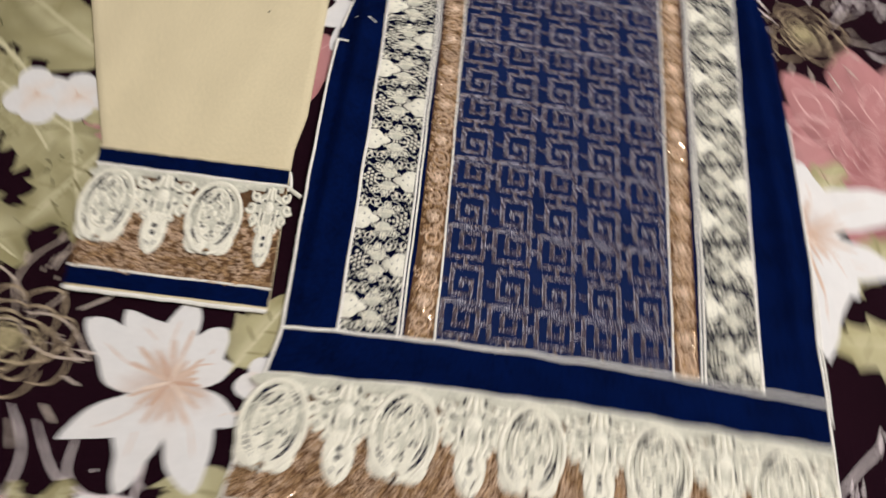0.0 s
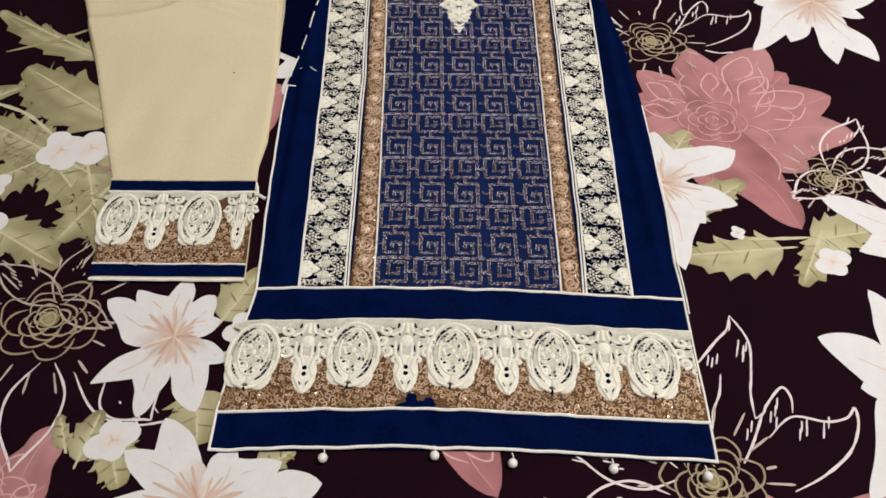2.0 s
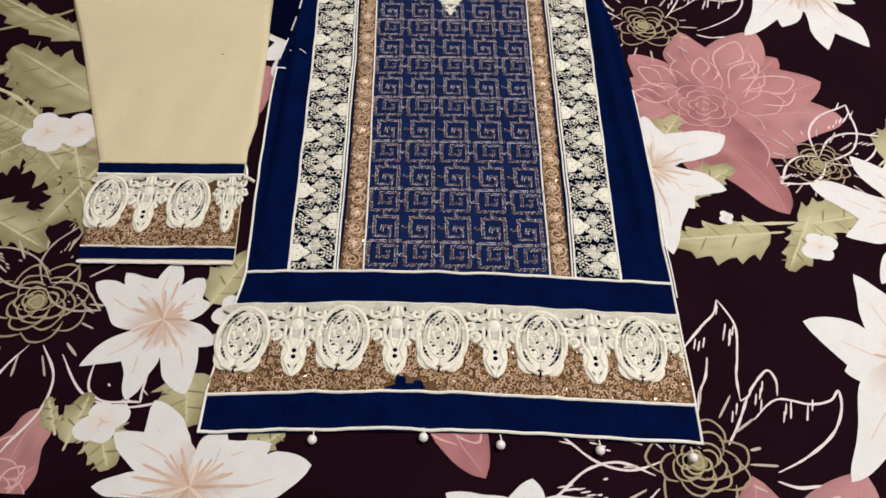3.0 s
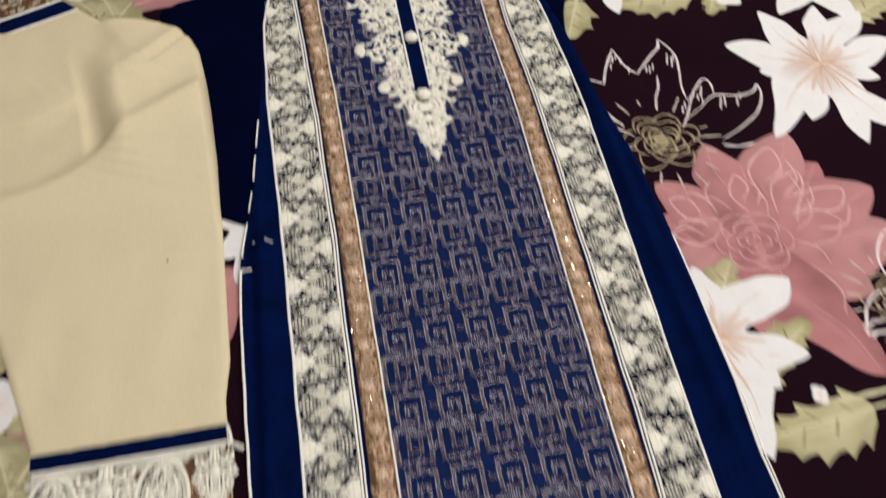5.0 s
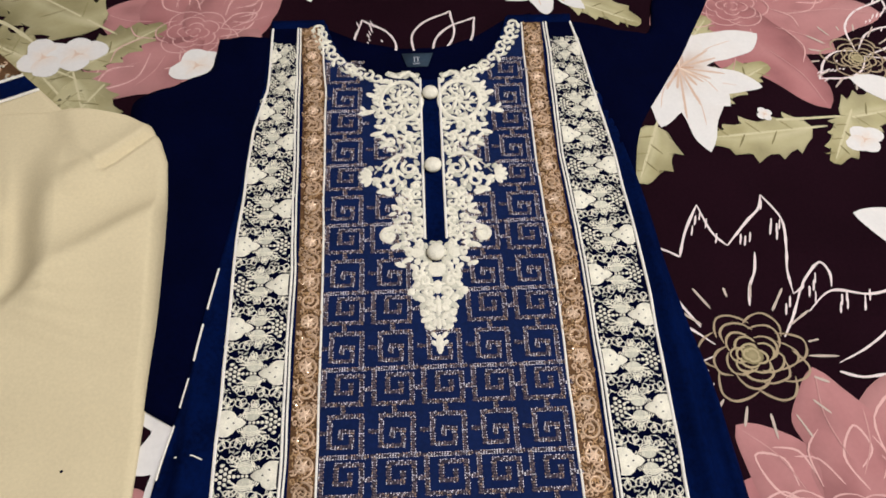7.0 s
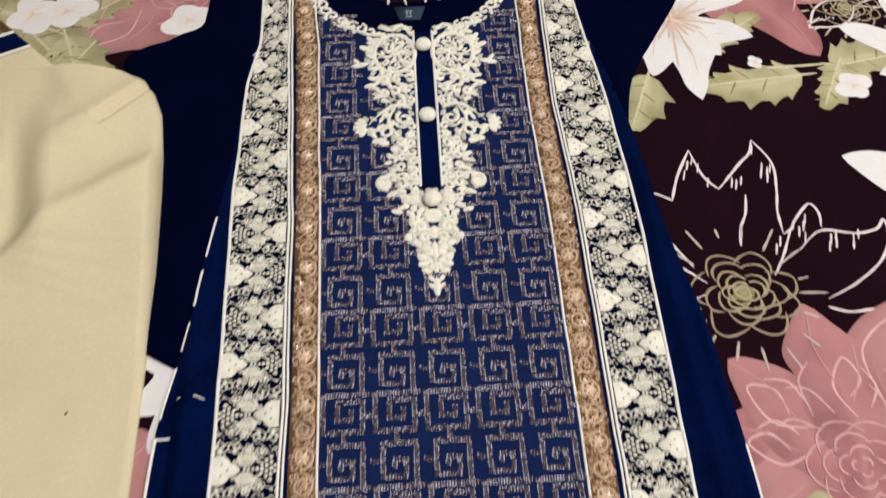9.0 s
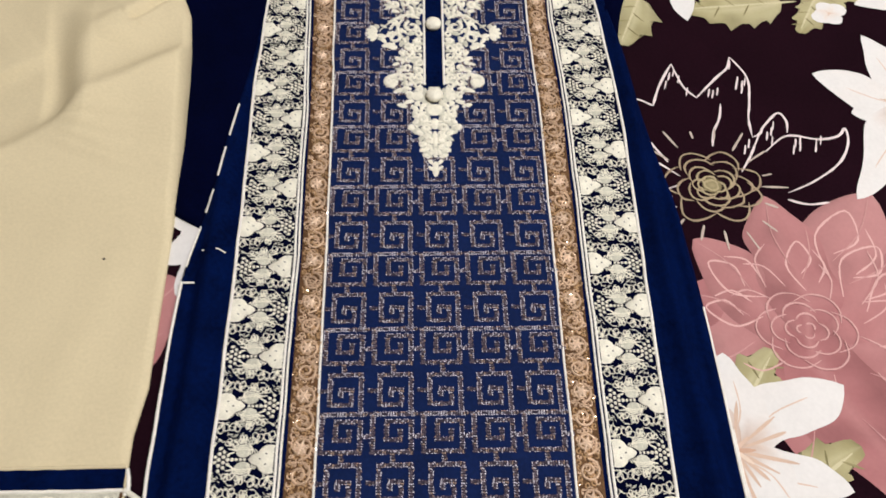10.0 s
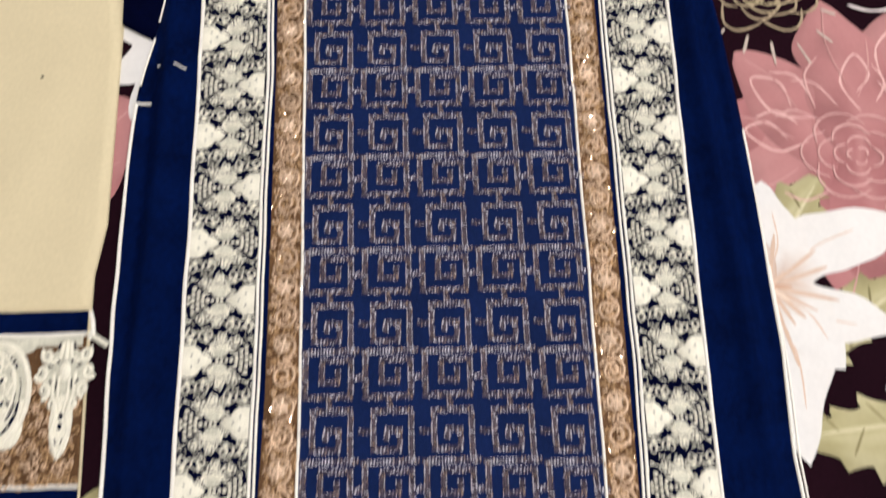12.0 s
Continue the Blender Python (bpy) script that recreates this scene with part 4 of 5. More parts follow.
# cream medallions and pendants of the hem
def medallion_mesh():
    """Oval of cream scrolls, 52 mm wide and 66 mm tall, hung from its top at 0, 0."""
    bm = bmesh.new()
    pad(bm, 0, -0.031, 0.0268, 0.032, 0, 0.0008, mi=0, n=28, notch=0.1)
    for s in (1, -1):
        pad(bm, s * 0.0108, -0.051, 0.0125, 0.0145, s * 0.25, 0.0011, mi=1, n=18)
    pad(bm, 0, -0.004, 0.0275, 0.006, 0, 0.0008, mi=0, n=16)
    ring = lambda a, b, cy, s=0.0, e=6.283, n=26: [Vector((a * math.cos(s + (e - s) * i / n), cy + b * math.sin(s + (e - s) * i / n))) for i in range(n + 1)]
    cord(bm, ring(0.0252, 0.0315, -0.0325, -0.9, 4.05), 0.0021, off=0.0005, mi=1)
    for q in range(7):
        a = -0.4 + q * 0.65
        cord(bm, [Vector(c) for c in curl(0.0085 * math.cos(a), -0.03 + 0.013 * math.sin(a), 0.0042, a, 0.8, (-1) ** q, 7)], 0.0009, off=0.0009, mi=1)
    cord(bm, ring(0.0145, 0.0225, -0.03), 0.0015, off=0.0006, mi=1)
    for s in (1, -1):
        cord(bm, [Vector((s * 0.001, -0.065)), Vector((s * 0.012, -0.062)), Vector((s * 0.02, -0.05)), Vector((s * 0.0215, -0.036))], 0.0016, off=0.0012, mi=1)
        cord(bm, [Vector(p) for p in curl(s * 0.007, -0.012, 0.0055, 1.57 - s, 1.1, s)], 0.0011, off=0.0009, mi=1)
        cord(bm, [Vector(p) for p in curl(s * 0.0075, -0.044, 0.006, -1.57, 1.1, -s)], 0.0011, off=0.0009, mi=1)
        for dx, dy, rot in ((0.0052, -0.024, 0.5), (0.0095, -0.03, 1.1), (0.005, -0.035, -0.6)):
            pad(bm, s * dx, dy, 0.0042, 0.0019, s * rot, 0.0011, off=0.0006, mi=1, n=8)
        for dx, dy in ((0.0115, -0.019), (0.0025, -0.0165), (0.0112, -0.038), (0.003, -0.05)):
            pad(bm, s * dx, dy, 0.0011, 0.0022, s * 0.5, 0.0002, off=0.0009, mi=2, n=7)
    for start, end, kx in ((1.75, 3.3, 1.0), (-1.15, 0.35, 1.0), (3.6, 4.35, 0.98), (0.6, 1.3, 0.96), (2.0, 2.9, 0.82), (-0.8, 0.0, 0.82)):
        arc = [Vector((0.0198 * kx * math.cos(start + (end - start) * i / 9), -0.032 + 0.027 * kx * math.sin(start + (end - start) * i / 9))) for i in range(10)]
        cord(bm, arc, 0.0013, off=0.0017, mi=2, taper=True, height=0.4)
        for p in arc[2:8:2]:
            pad(bm, p.x, p.y, 0.0013, 0.0006, 0.6, 0.0006, off=0.0021, mi=1, n=6)
    for x, y in ((-0.006, -0.02), (0.005, -0.024), (-0.004, -0.034), (0.007, -0.038), (-0.008, -0.042), (0.002, -0.046), (0.0, -0.013)):
        pad(bm, x, y, 0.0022, 0.0011, 0.8 + 60 * x, 0.0004, off=0.0017, mi=2, n=7)
    pad(bm, 0, -0.0295, 0.0028, 0.0032, 0, 0.0013, off=0.0006, mi=1, n=10)
    pad(bm, 0, -0.0645, 0.0014, 0.003, 0, 0.0004, off=0.0008, mi=2, n=8)
    return bm


def pendant_mesh():
    """Crown of scrolls over a tapering drop, 48 mm wide and 72 mm tall."""
    bm = bmesh.new()
    pad(bm, 0, -0.021, 0.0185, 0.0175, 0, 0.0009, mi=0, n=16)
    pad(bm, 0, -0.049, 0.0095, 0.0215, 0, 0.0009, mi=1, n=14)
    for s in (1, -1):
        for x, y, r, st in ((0.0155, -0.0085, 0.0055, 0.8), (0.0195, -0.019, 0.0058, -0.4), (0.016, -0.03, 0.0055, -1.4), (0.0085, -0.039, 0.0042, -2.2)):
            cord(bm, [Vector(p) for p in curl(s * x, y, r, st if s > 0 else math.pi - st, 1.0, -s, 12)], 0.0016, off=0.0003, mi=1)
            pad(bm, s * x, y, r * 0.75, r * 0.7, 0, 0.0007, mi=0, n=9)
            pad(bm, s * (x + 0.0004), y, 0.0011, 0.0011, 0, 0.0003, off=0.0008, mi=2, n=6)
        cord(bm, [Vector((s * 0.003, -0.001)), Vector((s * 0.0045, -0.01)), Vector((s * 0.012, -0.014))], 0.0014, off=0.0008, mi=1)
        cord(bm, [Vector((s * 0.009, -0.02)), Vector((s * 0.0085, -0.033)), Vector((s * 0.004, -0.045)), Vector((s * 0.0068, -0.055)), Vector((0, -0.071))], 0.0013, off=0.0008, mi=1)
        cord(bm, [Vector((s * 0.0045, -0.022)), Vector((s * 0.004, -0.034)), Vector((s * 0.0008, -0.044))], 0.0011, off=0.0009, mi=1)
        pad(bm, s * 0.0065, -0.0035, 0.0009, 0.003, s * 0.2, 0.0002, off=0.0009, mi=2, n=7)
        pad(bm, s * 0.0062, -0.027, 0.0008, 0.0042, s * 0.1, 0.0002, off=0.0009, mi=2, n=7)
        pad(bm, s * 0.0028, -0.061, 0.0009, 0.0026, -s * 0.4, 0.0002, off=0.0009, mi=2, n=7)
    for x, y, a in ((0.0105, -0.0255, 0.6), (-0.0105, -0.0255, -0.6), (0.006, -0.012, 1.2), (-0.006, -0.012, -1.2), (0.012, -0.0155, 0.1), (-0.012, -0.0155, -0.1)):
        pad(bm, x, y, 0.0026, 0.0009, a, 0.0004, off=0.0014, mi=2, n=7)
    for y in (-0.052, -0.046):
        pad(bm, 0, y, 0.0019, 0.0022, 0, 0.0004, off=0.0009, mi=2, n=8)
    cord(bm, [Vector((0, 0)), Vector((0, -0.012))], 0.0018, off=0.0008, mi=1)
    pad(bm, 0, -0.019, 0.0055, 0.0065, 0, 0.0014, off=0.0005, mi=1, n=12)
    return bm


THREADS = (CREAM_FLAT, CREAM, NAVY_DARK)
medallion = pendant = None
for i in range(10):
    x = -0.2155 + 0.0516 * i
    m = Matrix.LocRotScale((x, bend_y(x, 0.1425), kurta_z(min(x, 0.24), 0.11) + 0.0021), Euler((0, 0, (-0.1 if i % 2 == 0 else -0.01) - 0.03 * max(0, x))), (1.03 if i % 2 == 0 else 1.36, 1.1, 1))
    if i % 2 == 0:
        if medallion is None:
            medallion = part("lace_medallion", medallion_mesh(), THREADS, kurta, "raised cream oval medallion")
            medallion.matrix_basis = m
        else:
            share("lace_medallion", medallion, m, kurta)
    elif i == 9:
        bm = pendant_mesh()
        bmesh.ops.bisect_plane(bm, geom=list(bm.verts) + list(bm.edges) + list(bm.faces), plane_co=(-0.008, 0, 0), plane_no=(1, 0, 0), clear_outer=True)
        part("lace_pendant", bm, THREADS, kurta, "raised cream pendant cut by the side seam").matrix_basis = m
    elif pendant is None:
        pendant = part("lace_pendant", pendant_mesh(), THREADS, kurta, "raised cream pendant")
        pendant.matrix_basis = m
    else:
        share("lace_pendant", pendant, m, kurta)
bm = bmesh.new()
edge_pts = across(0.1425, body_l(0.142) + 0.002, body_r(0.142) - 0.002)
cord(bm, [Vector(p) for p in edge_pts], 0.0058, kurta_z, 0.0008, height=0.35)
part("lace_heading", bm, CREAM_FLAT, kurta, "cream embroidered heading of the hem lace")


# side lace: alternating cream fans
def fan_mesh():
    """One fan, 50 mm wide and 44 mm tall; its broad end lies at negative x."""
    bm = bmesh.new()
    rng = random.Random(21)
    half = [(-0.0258, 0.0108), (-0.022, 0.0116), (-0.0175, 0.0112), (-0.0135, 0.0085), (-0.0115, 0.0052), (-0.008, 0.0042), (-0.0048, 0.0018)]
    ring = half + [(-0.0035, 0.0)] + [(x, -y) for x, y in half[::-1]]
    outer = [bm.verts.new((x, y, 0.0002)) for x, y in ring]
    inner = [bm.verts.new((x * 0.94 - 0.0008, y * 0.82, 0.0011)) for x, y in ring]
    for i in range(len(ring) - 1):
        bm.faces.new((outer[i], inner[i], inner[i + 1], outer[i + 1])).material_index = 1
    bm.faces.new(inner[::-1]).material_index = 1
    for x, y, a in ((-0.0135, 0, 0), (-0.0185, 0.0042, 0.5), (-0.0185, -0.0042, -0.5)):
        pad(bm, x, y, 0.0011, 0.0007, a, 0.0003, off=0.001, mi=2, n=7)
    # bead stem and bead cluster at the narrow end
    for x, y, r in ((-0.0005, 0, 0.0013), (0.0028, 0, 0.0013), (0.0062, 0, 0.0014), (0.0098, 0, 0.0017), (0.0135, 0, 0.0017), (0.0132, 0.0036, 0.0015), (0.0132, -0.0036, 0.0015), (0.017, 0.0022, 0.0017), (0.017, -0.0022, 0.0017), (0.0168, 0.0062, 0.0016), (0.0168, -0.0062, 0.0016), (0.0206, 0.0046, 0.0017), (0.0206, -0.0046, 0.0017), (0.0208, 0, 0.0018), (0.0204, 0.0088, 0.0016), (0.0204, -0.0088, 0.0016), (0.0238, 0.002, 0.0015), (0.0238, -0.0022, 0.0015)):
        pad(bm, x, y, r, r * 0.95, 0, r * 0.8, mi=1, n=9)
    for s in (1, -1):
        # striped buds on both sides of the stem, with spiky crests
        cx, cy = 0.0012, s * 0.0078
        pad(bm, cx, cy - s * 0.0015, 0.0064, 0.0048, s * 0.2, 0.0003, mi=0, n=12)
        for q in (1.0, 0.74, 0.48, 0.24):
            pts = [Vector((cx + (0.008 * math.cos(a)) * (0.6 + 0.4 * q), cy + s * (0.0066 * q * math.sin(a)) - s * 0.0012)) for a in [math.pi * i / 9 for i in range(10)]]
            cord(bm, pts, 0.0005, off=0.0004, mi=1)
        for i in range(6):
            a = -0.35 + 0.42 * i
            pad(bm, cx + 0.0102 * math.cos(a), cy + s * 0.0076 * math.sin(a), 0.0032, 0.0008, s * a + rng.uniform(-0.15, 0.15), 0.0008, mi=1, n=6)
        for i in range(5):
            pad(bm, -0.0098 + 0.0016 * i, s * (0.0068 - 0.0006 * i), 0.0021, 0.0006, s * (0.9 + 0.15 * i), 0.0007, mi=1, n=6)
        # outlined palmettes between the fans
        for x, y, turn, k in ((-0.0205, 0.0165, 1.75, 1.3), (-0.0095, 0.0158, 1.2, 1.25), (0.0015, 0.0172, 0.9, 0.75), (0.0125, 0.0138, 1.3, 0.8)):
            for i in range(3):
                a = turn + (i - 1) * 0.95
                d, e = Vector((math.cos(a), s * math.sin(a))), Vector((-math.sin(a), s * math.cos(a)))
                o = Vector((x, s * (y - 0.002)))
                l, wd = k * (0.0066 if i == 1 else 0.006), k * 0.0022
                loop = [o + d * l * u + e * wd * v for u, v in ((0, 0), (0.3, 0.8), (0.65, 1.0), (1.0, 0.1), (0.68, -0.9), (0.3, -0.7), (0, 0))]
                cord(bm, [Vector(p) for p in spline([tuple(p) for p in loop], 2)], 0.00046, off=0.0003, mi=1)
            pad(bm, x, s * (y - 0.0025), 0.0012, 0.001, 0, 0.0007, mi=1, n=7)
        for i in range(34):
            x = rng.uniform(-0.0255, 0.0255)
            low = 0.0118 if x < -0.008 else 0.004 + 0.25 * abs(x)
            pad(bm, x, s * rng.uniform(low, 0.0215), rng.uniform(0.0014, 0.0028), rng.uniform(0.0004, 0.0007), rng.uniform(0, 3.1), 0.0004, mi=rng.choice((0, 0, 1)), n=6)
    return bm


fan = None
for lo, hi, first in ((lace_lo, lace_li, 1), (lace_ri, lace_ro, 0)):
    y, i = 0.211, first
    while y < 1.035:
        a, b = min(lo(y), hi(y)), max(lo(y), hi(y))
        x, wdt = (a + b) / 2, (b - a) / 0.0535
        m = Matrix.LocRotScale((x, bend_y(x, y), kurta_z(x, y) + 0.0007), Euler((0, 0, math.pi if i % 2 == 0 else 0)), (wdt, 1.0, 1))
        if fan is None:
            fan = part("lace_fan", fan_mesh(), THREADS, kurta)
            fan.matrix_basis = m
        else:
            share("lace_fan", fan, m, kurta)
        y += 0.0437
        i += 1


# neck embroidery: mirrored scrolls
def slit(y):
    return 0.0115 if y > 0.735 else 0.0


def neck_half(bm, side, rng):
    """One half of the scrollwork; x is counted outward from the slit's middle line, millimetres."""
    def place(x, y):
        return Vector((0.001 + side * x / 1000, y / 1000))

    def swirl(x, y, r, start, turns=1.0, hand=1, w=2.2, mi=1):
        cord(bm, [place(*p) for p in curl(x, y, r, start, turns, hand, 14)], w / 1000, kurta_z, 0.0008 + rng.uniform(0, 0.0004), mi=mi, height=0.6)

    def ribbon(pts, w=1.9, mi=1):
        cord(bm, [place(*p) for p in spline(pts, 5)], w / 1000, kurta_z, 0.001 + rng.uniform(0, 0.0003), mi=mi, taper=True, height=0.6)

    def petal_pad(x, y, length, wide, turn, mi=1, h=1.1):
        c = place(x, y)
        pad(bm, c.x, c.y, 1.08 * length / 1000, 1.25 * wide / 1000, turn if side > 0 else math.pi - turn, h / 1000, kurta_z, 0.0007, mi=mi, n=10)

    # loose ground stitches, with the navy cloth showing between them
    for _ in range(330):
        y = rng.uniform(640, 966)
        half = yoke_half(y / 1000) * 1000 - 3
        low = slit(y / 1000) * 1000 + 3
        if half > low:
            petal_pad(rng.uniform(low, half), y, rng.uniform(3.2, 5.6), rng.uniform(1.5, 2.5), rng.uniform(0, 3.1), rng.choice((0, 0, 1)), 0.5)
    # the large wheel beside the top button
    wheel = [place(33 + 23 * math.cos(0.224 * i), 921 + 29 * math.sin(0.224 * i)) for i in range(28)]
    cord(bm, wheel, 0.0026, kurta_z, 0.0009, closed=True, mi=1, height=0.55)
    for i in range(7):
        a = 0.9 * i
        ribbon([(33 + r * math.cos(a + q), 921 + 1.2 * r * math.sin(a + q)) for r, q in ((5, 0), (9, 0.35), (14, 0.55), (20, 0.6))], 2.6)
        swirl(33 + 15.5 * math.cos(a + 0.1), 921 + 19 * math.sin(a + 0.1), 4.2, a, 0.9, -1, 1.3)
    swirl(33, 921, 6.5, 0.5, 1.2, 1, 2.0)
    for i in range(9):
        a = -1.3 + 0.3 * i
        petal_pad(33 + 27 * math.cos(a), 921 + 33 * math.sin(a), 6, 2.2, a + 0.7 * (-1) ** i)
    for x, y, l, w, r in ((66, 931, 7, 3, 0.5), (72, 905, 10, 3, -0.25), (76, 911, 5, 2.2, 0.9), (60, 945, 6, 2.5, 0.9), (19, 961, 6, 2.6, 0.8), (30, 963, 6, 2.4, -0.5), (41, 960, 6, 2.6, 0.6), (52, 953, 6, 2.6, -0.4), (14, 952, 4, 2.2, 1.3), (14, 892, 5, 2.4, 0.7)):
        petal_pad(x, y, l, w, r)
    # leaves and scrolls tapering under the wheel
    for x, y, r, st, hd in ((17, 882, 6.5, 0.4, 1), (31, 882, 6, 2.2, -1), (45, 880, 6.5, 0.0, 1), (20, 866, 6, 3.0, -1), (34, 864, 6.5, 0.8, 1), (17, 850, 5, 1.0, 1), (46, 862, 5, 4.0, -1), (28, 848, 5.5, 2.0, 1)):
        swirl(x, y, r, st, 1.0, hd)
    for x, y, l, w, r in ((57, 884, 6, 2.6, 0.3), (60, 874, 7, 2.6, -0.3), (53, 868, 6, 2.4, 0.8), (52, 857, 6, 2.2, -0.5), (44, 851, 6, 2.4, 0.5), (39, 872, 5, 2.2, 1.2), (25, 874, 5, 2.2, 0.2), (38, 842, 6, 2.2, -0.3), (26, 857, 5, 2, 0.9)):
        petal_pad(x, y, l, w, r)
    # branch that ends in the outer flower, and the open scroll below it
    ribbon(((16, 838), (30, 844), (44, 838), (56, 826), (62, 818)), 2.3)
    for q in range(5):
        a = 0.95 - 0.5 * q
        petal_pad(64 + 8 * math.cos(a), 816 + 8 * math.sin(a), 6.5, 2.7, a)
    petal_pad(59, 811, 5, 3, 0.5)
    swirl(25, 826, 9, 1.2, 1.15, -1, 2.0)
    swirl(45, 808, 9.5, 0.3, 1.2, 1, 2.0)
    ribbon(((34, 840), (41, 826), (38, 812), (28, 803)), 1.8)
    for x, y, l, w, r in ((53, 797, 6, 2.8, -0.3), (47, 793, 6, 2.6, 0.4), (33, 818, 3.5, 1.6, 1.0), (57, 804, 4.5, 2.2, 0.9)):
        petal_pad(x, y, l, w, r)
    # column of small scrolls along the slit
    for i in range(8):
        y = 814 - 11 * i
        swirl(17.5, y, 5.2, 0.6 + 2.1 * i, 1.0, (-1) ** i, 1.8)
        if y < 800:
            swirl(28.5, y + 4, 5.2, 2.4 + 1.7 * i, 0.95, (-1) ** (i + 1), 1.9)
    for x, y, l, w, r in ((39, 776, 6, 2.6, 0.5), (42, 768, 5, 2.4, -0.4), (36, 784, 5, 2.2, 0.9), (37, 758, 5, 2.2, -0.3), (14, 746, 4, 2, 1.2), (24, 740, 5, 2.2, 0.4)):
        petal_pad(x, y, l, w, r)
    # rounded curl that stands out at the side
    swirl(46, 742, 9.5, 2.2, 1.05, -1, 2.9)
    petal_pad(47, 741, 5.5, 4.5, 0.3)
    for x, y, l, w, r in ((38, 752, 6, 2.6, 0.6), (39, 730, 6, 2.6, -0.5), (30, 733, 5, 2.6, 0.2), (18, 722, 6.5, 5, 0.2), (28, 714, 6, 2.6, -0.4), (35, 709, 5.5, 2.4, 0.35), (22, 706, 5, 2.4, 0.8), (12, 709, 4.5, 2.4, -0.6)):
        petal_pad(x, y, l, w, r)
    swirl(27, 722, 5, 0.5, 1.0, 1)
    # tapering point
    for x, y, r, st, hd in ((13, 690, 6.5, 0.3, 1), (8.5, 678, 5.5, 2.6, -1), (17, 699, 4.8, 1.4, -1), (7, 662, 4.2, 0.5, 1)):
        swirl(x, y, r, st, 1.1, hd, 2.0)
    petal_pad(25, 679.5, 4.2, 3.6, 0, h=1.6)
    for x, y, l, w, r in ((20, 687, 4.5, 2.4, -0.6), (16, 672, 5, 2.6, 0.7), (9, 668, 4.5, 2.6, -0.4), (12.5, 658, 5, 2.3, 0.4), (11, 650, 5.5, 2.1, -0.3), (6, 654, 4.5, 2.2, 0.9), (8.5, 642, 5, 2.0, 0.35), (4, 646, 3.5, 2, -0.8), (5, 635, 4, 1.8, 0.9), (5, 627, 3.5, 1.7, 0.9)):
        petal_pad(x, y, l, w, r)
    if side > 0:
        petal_pad(0, 703, 9, 6.5, 0, h=1.4)
        petal_pad(0, 684, 4.5, 6, 0)
        petal_pad(0, 664, 2.8, 9, 0)
        petal_pad(0, 646, 2.4, 6, 0)
        petal_pad(0, 626, 3.4, 8, 0, h=1.5)
        swirl(0, 703, 5, 0.6, 1.2, 1, 1.2)


for side in (1, -1):
    rng = random.Random(33)
    bm = bmesh.new()
    neck_half(bm, side, rng)
    # scrolled border up along the neckline
    f = neck_r if side > 0 else neck_l
    yy, i = 0.958, 0
    while yy < 1.045:
        nx = abs(f(yy)) + 0.009
        if nx > 0.03:
            cord(bm, [Vector((side * p[0], p[1])) for p in curl(nx, yy, 0.0078, 0.8 + i, 1.1, 1 if i % 2 else -1, 11)], 0.0018, kurta_z, 0.0008, mi=1)
            pad(bm, side * (nx + 0.008), yy - 0.003, 0.0045, 0.0024, side * (0.6 + 0.4 * (i % 3)), 0.0013, kurta_z, 0.0007, mi=i % 2, n=8)
        yy += 0.0095 if yy > 0.975 else 0.0045
        i += 1
    part("neck_embroidery", bm, THREADS, kurta, "raised cream scrollwork beside the neck slit")["kind"] = "stuff"
    piping([(0.001 + side * 0.0108, 0.737 + 0.0218 * q) for q in range(11)], 0.0014, 0.0012)

bm = bmesh.new()
g = []
for j in range(21):
    y = 0.733 + 0.22 * j / 20
    g.append([bm.verts.new((0.001 + x, y, kurta_z(x, y) + 0.0009)) for x in (-0.0105, -0.0035, 0.0035, 0.0105)])
for a, b in zip(g, g[1:]):
    for i in range(3):
        bm.faces.new((a[i], a[i + 1], b[i + 1], b[i]))
part("placket", bm, NAVY, kurta, "navy placket under the neck slit")


def button_mesh():
    bm = bmesh.new()
    bmesh.ops.create_uvsphere(bm, u_segments=28, v_segments=12, radius=0.0092)
    for v in bm.verts:
        a = math.atan2(v.co.y, v.co.x)
        v.co.xy *= 1 + 0.035 * math.cos(14 * a) * (1 - abs(v.co.z) / 0.0092)
        v.co.z *= 0.62
    return bm


button = None
for y in (0.929, 0.826, 0.72):
    m = pose(0.001, y, kurta_z(0.001, y) + 0.0055, 0, 0, y * 300)
    if button is None:
        button = part("button", button_mesh(), CREAM, kurta, "round cream thread-covered button")
        button.matrix_basis = m
    else:
        share("button", button, m, kurta)["label"] = "round cream thread-covered button"

pearl = None
for x, y in ((-0.137, 0.0035), (-0.031, 0.006), (0.043, -0.001), (0.138, -0.006), (0.226, -0.0125)):
    bm = bmesh.new()
    bmesh.ops.create_uvsphere(bm, u_segments=18, v_segments=12, radius=0.0046)
    ob = part("pearl", bm, PEARL, kurta, "small white pearl bead on the hem")
    ob.matrix_basis = pose(x, y - 0.001, 0.0062)
    bm = bmesh.new()
    cord(bm, [Vector((0, 0.003)), Vector((0.001, 0.006)), Vector((0, 0.01))], 0.0006, off=-0.001)
    part("pearl_thread", bm, PIPE, ob)

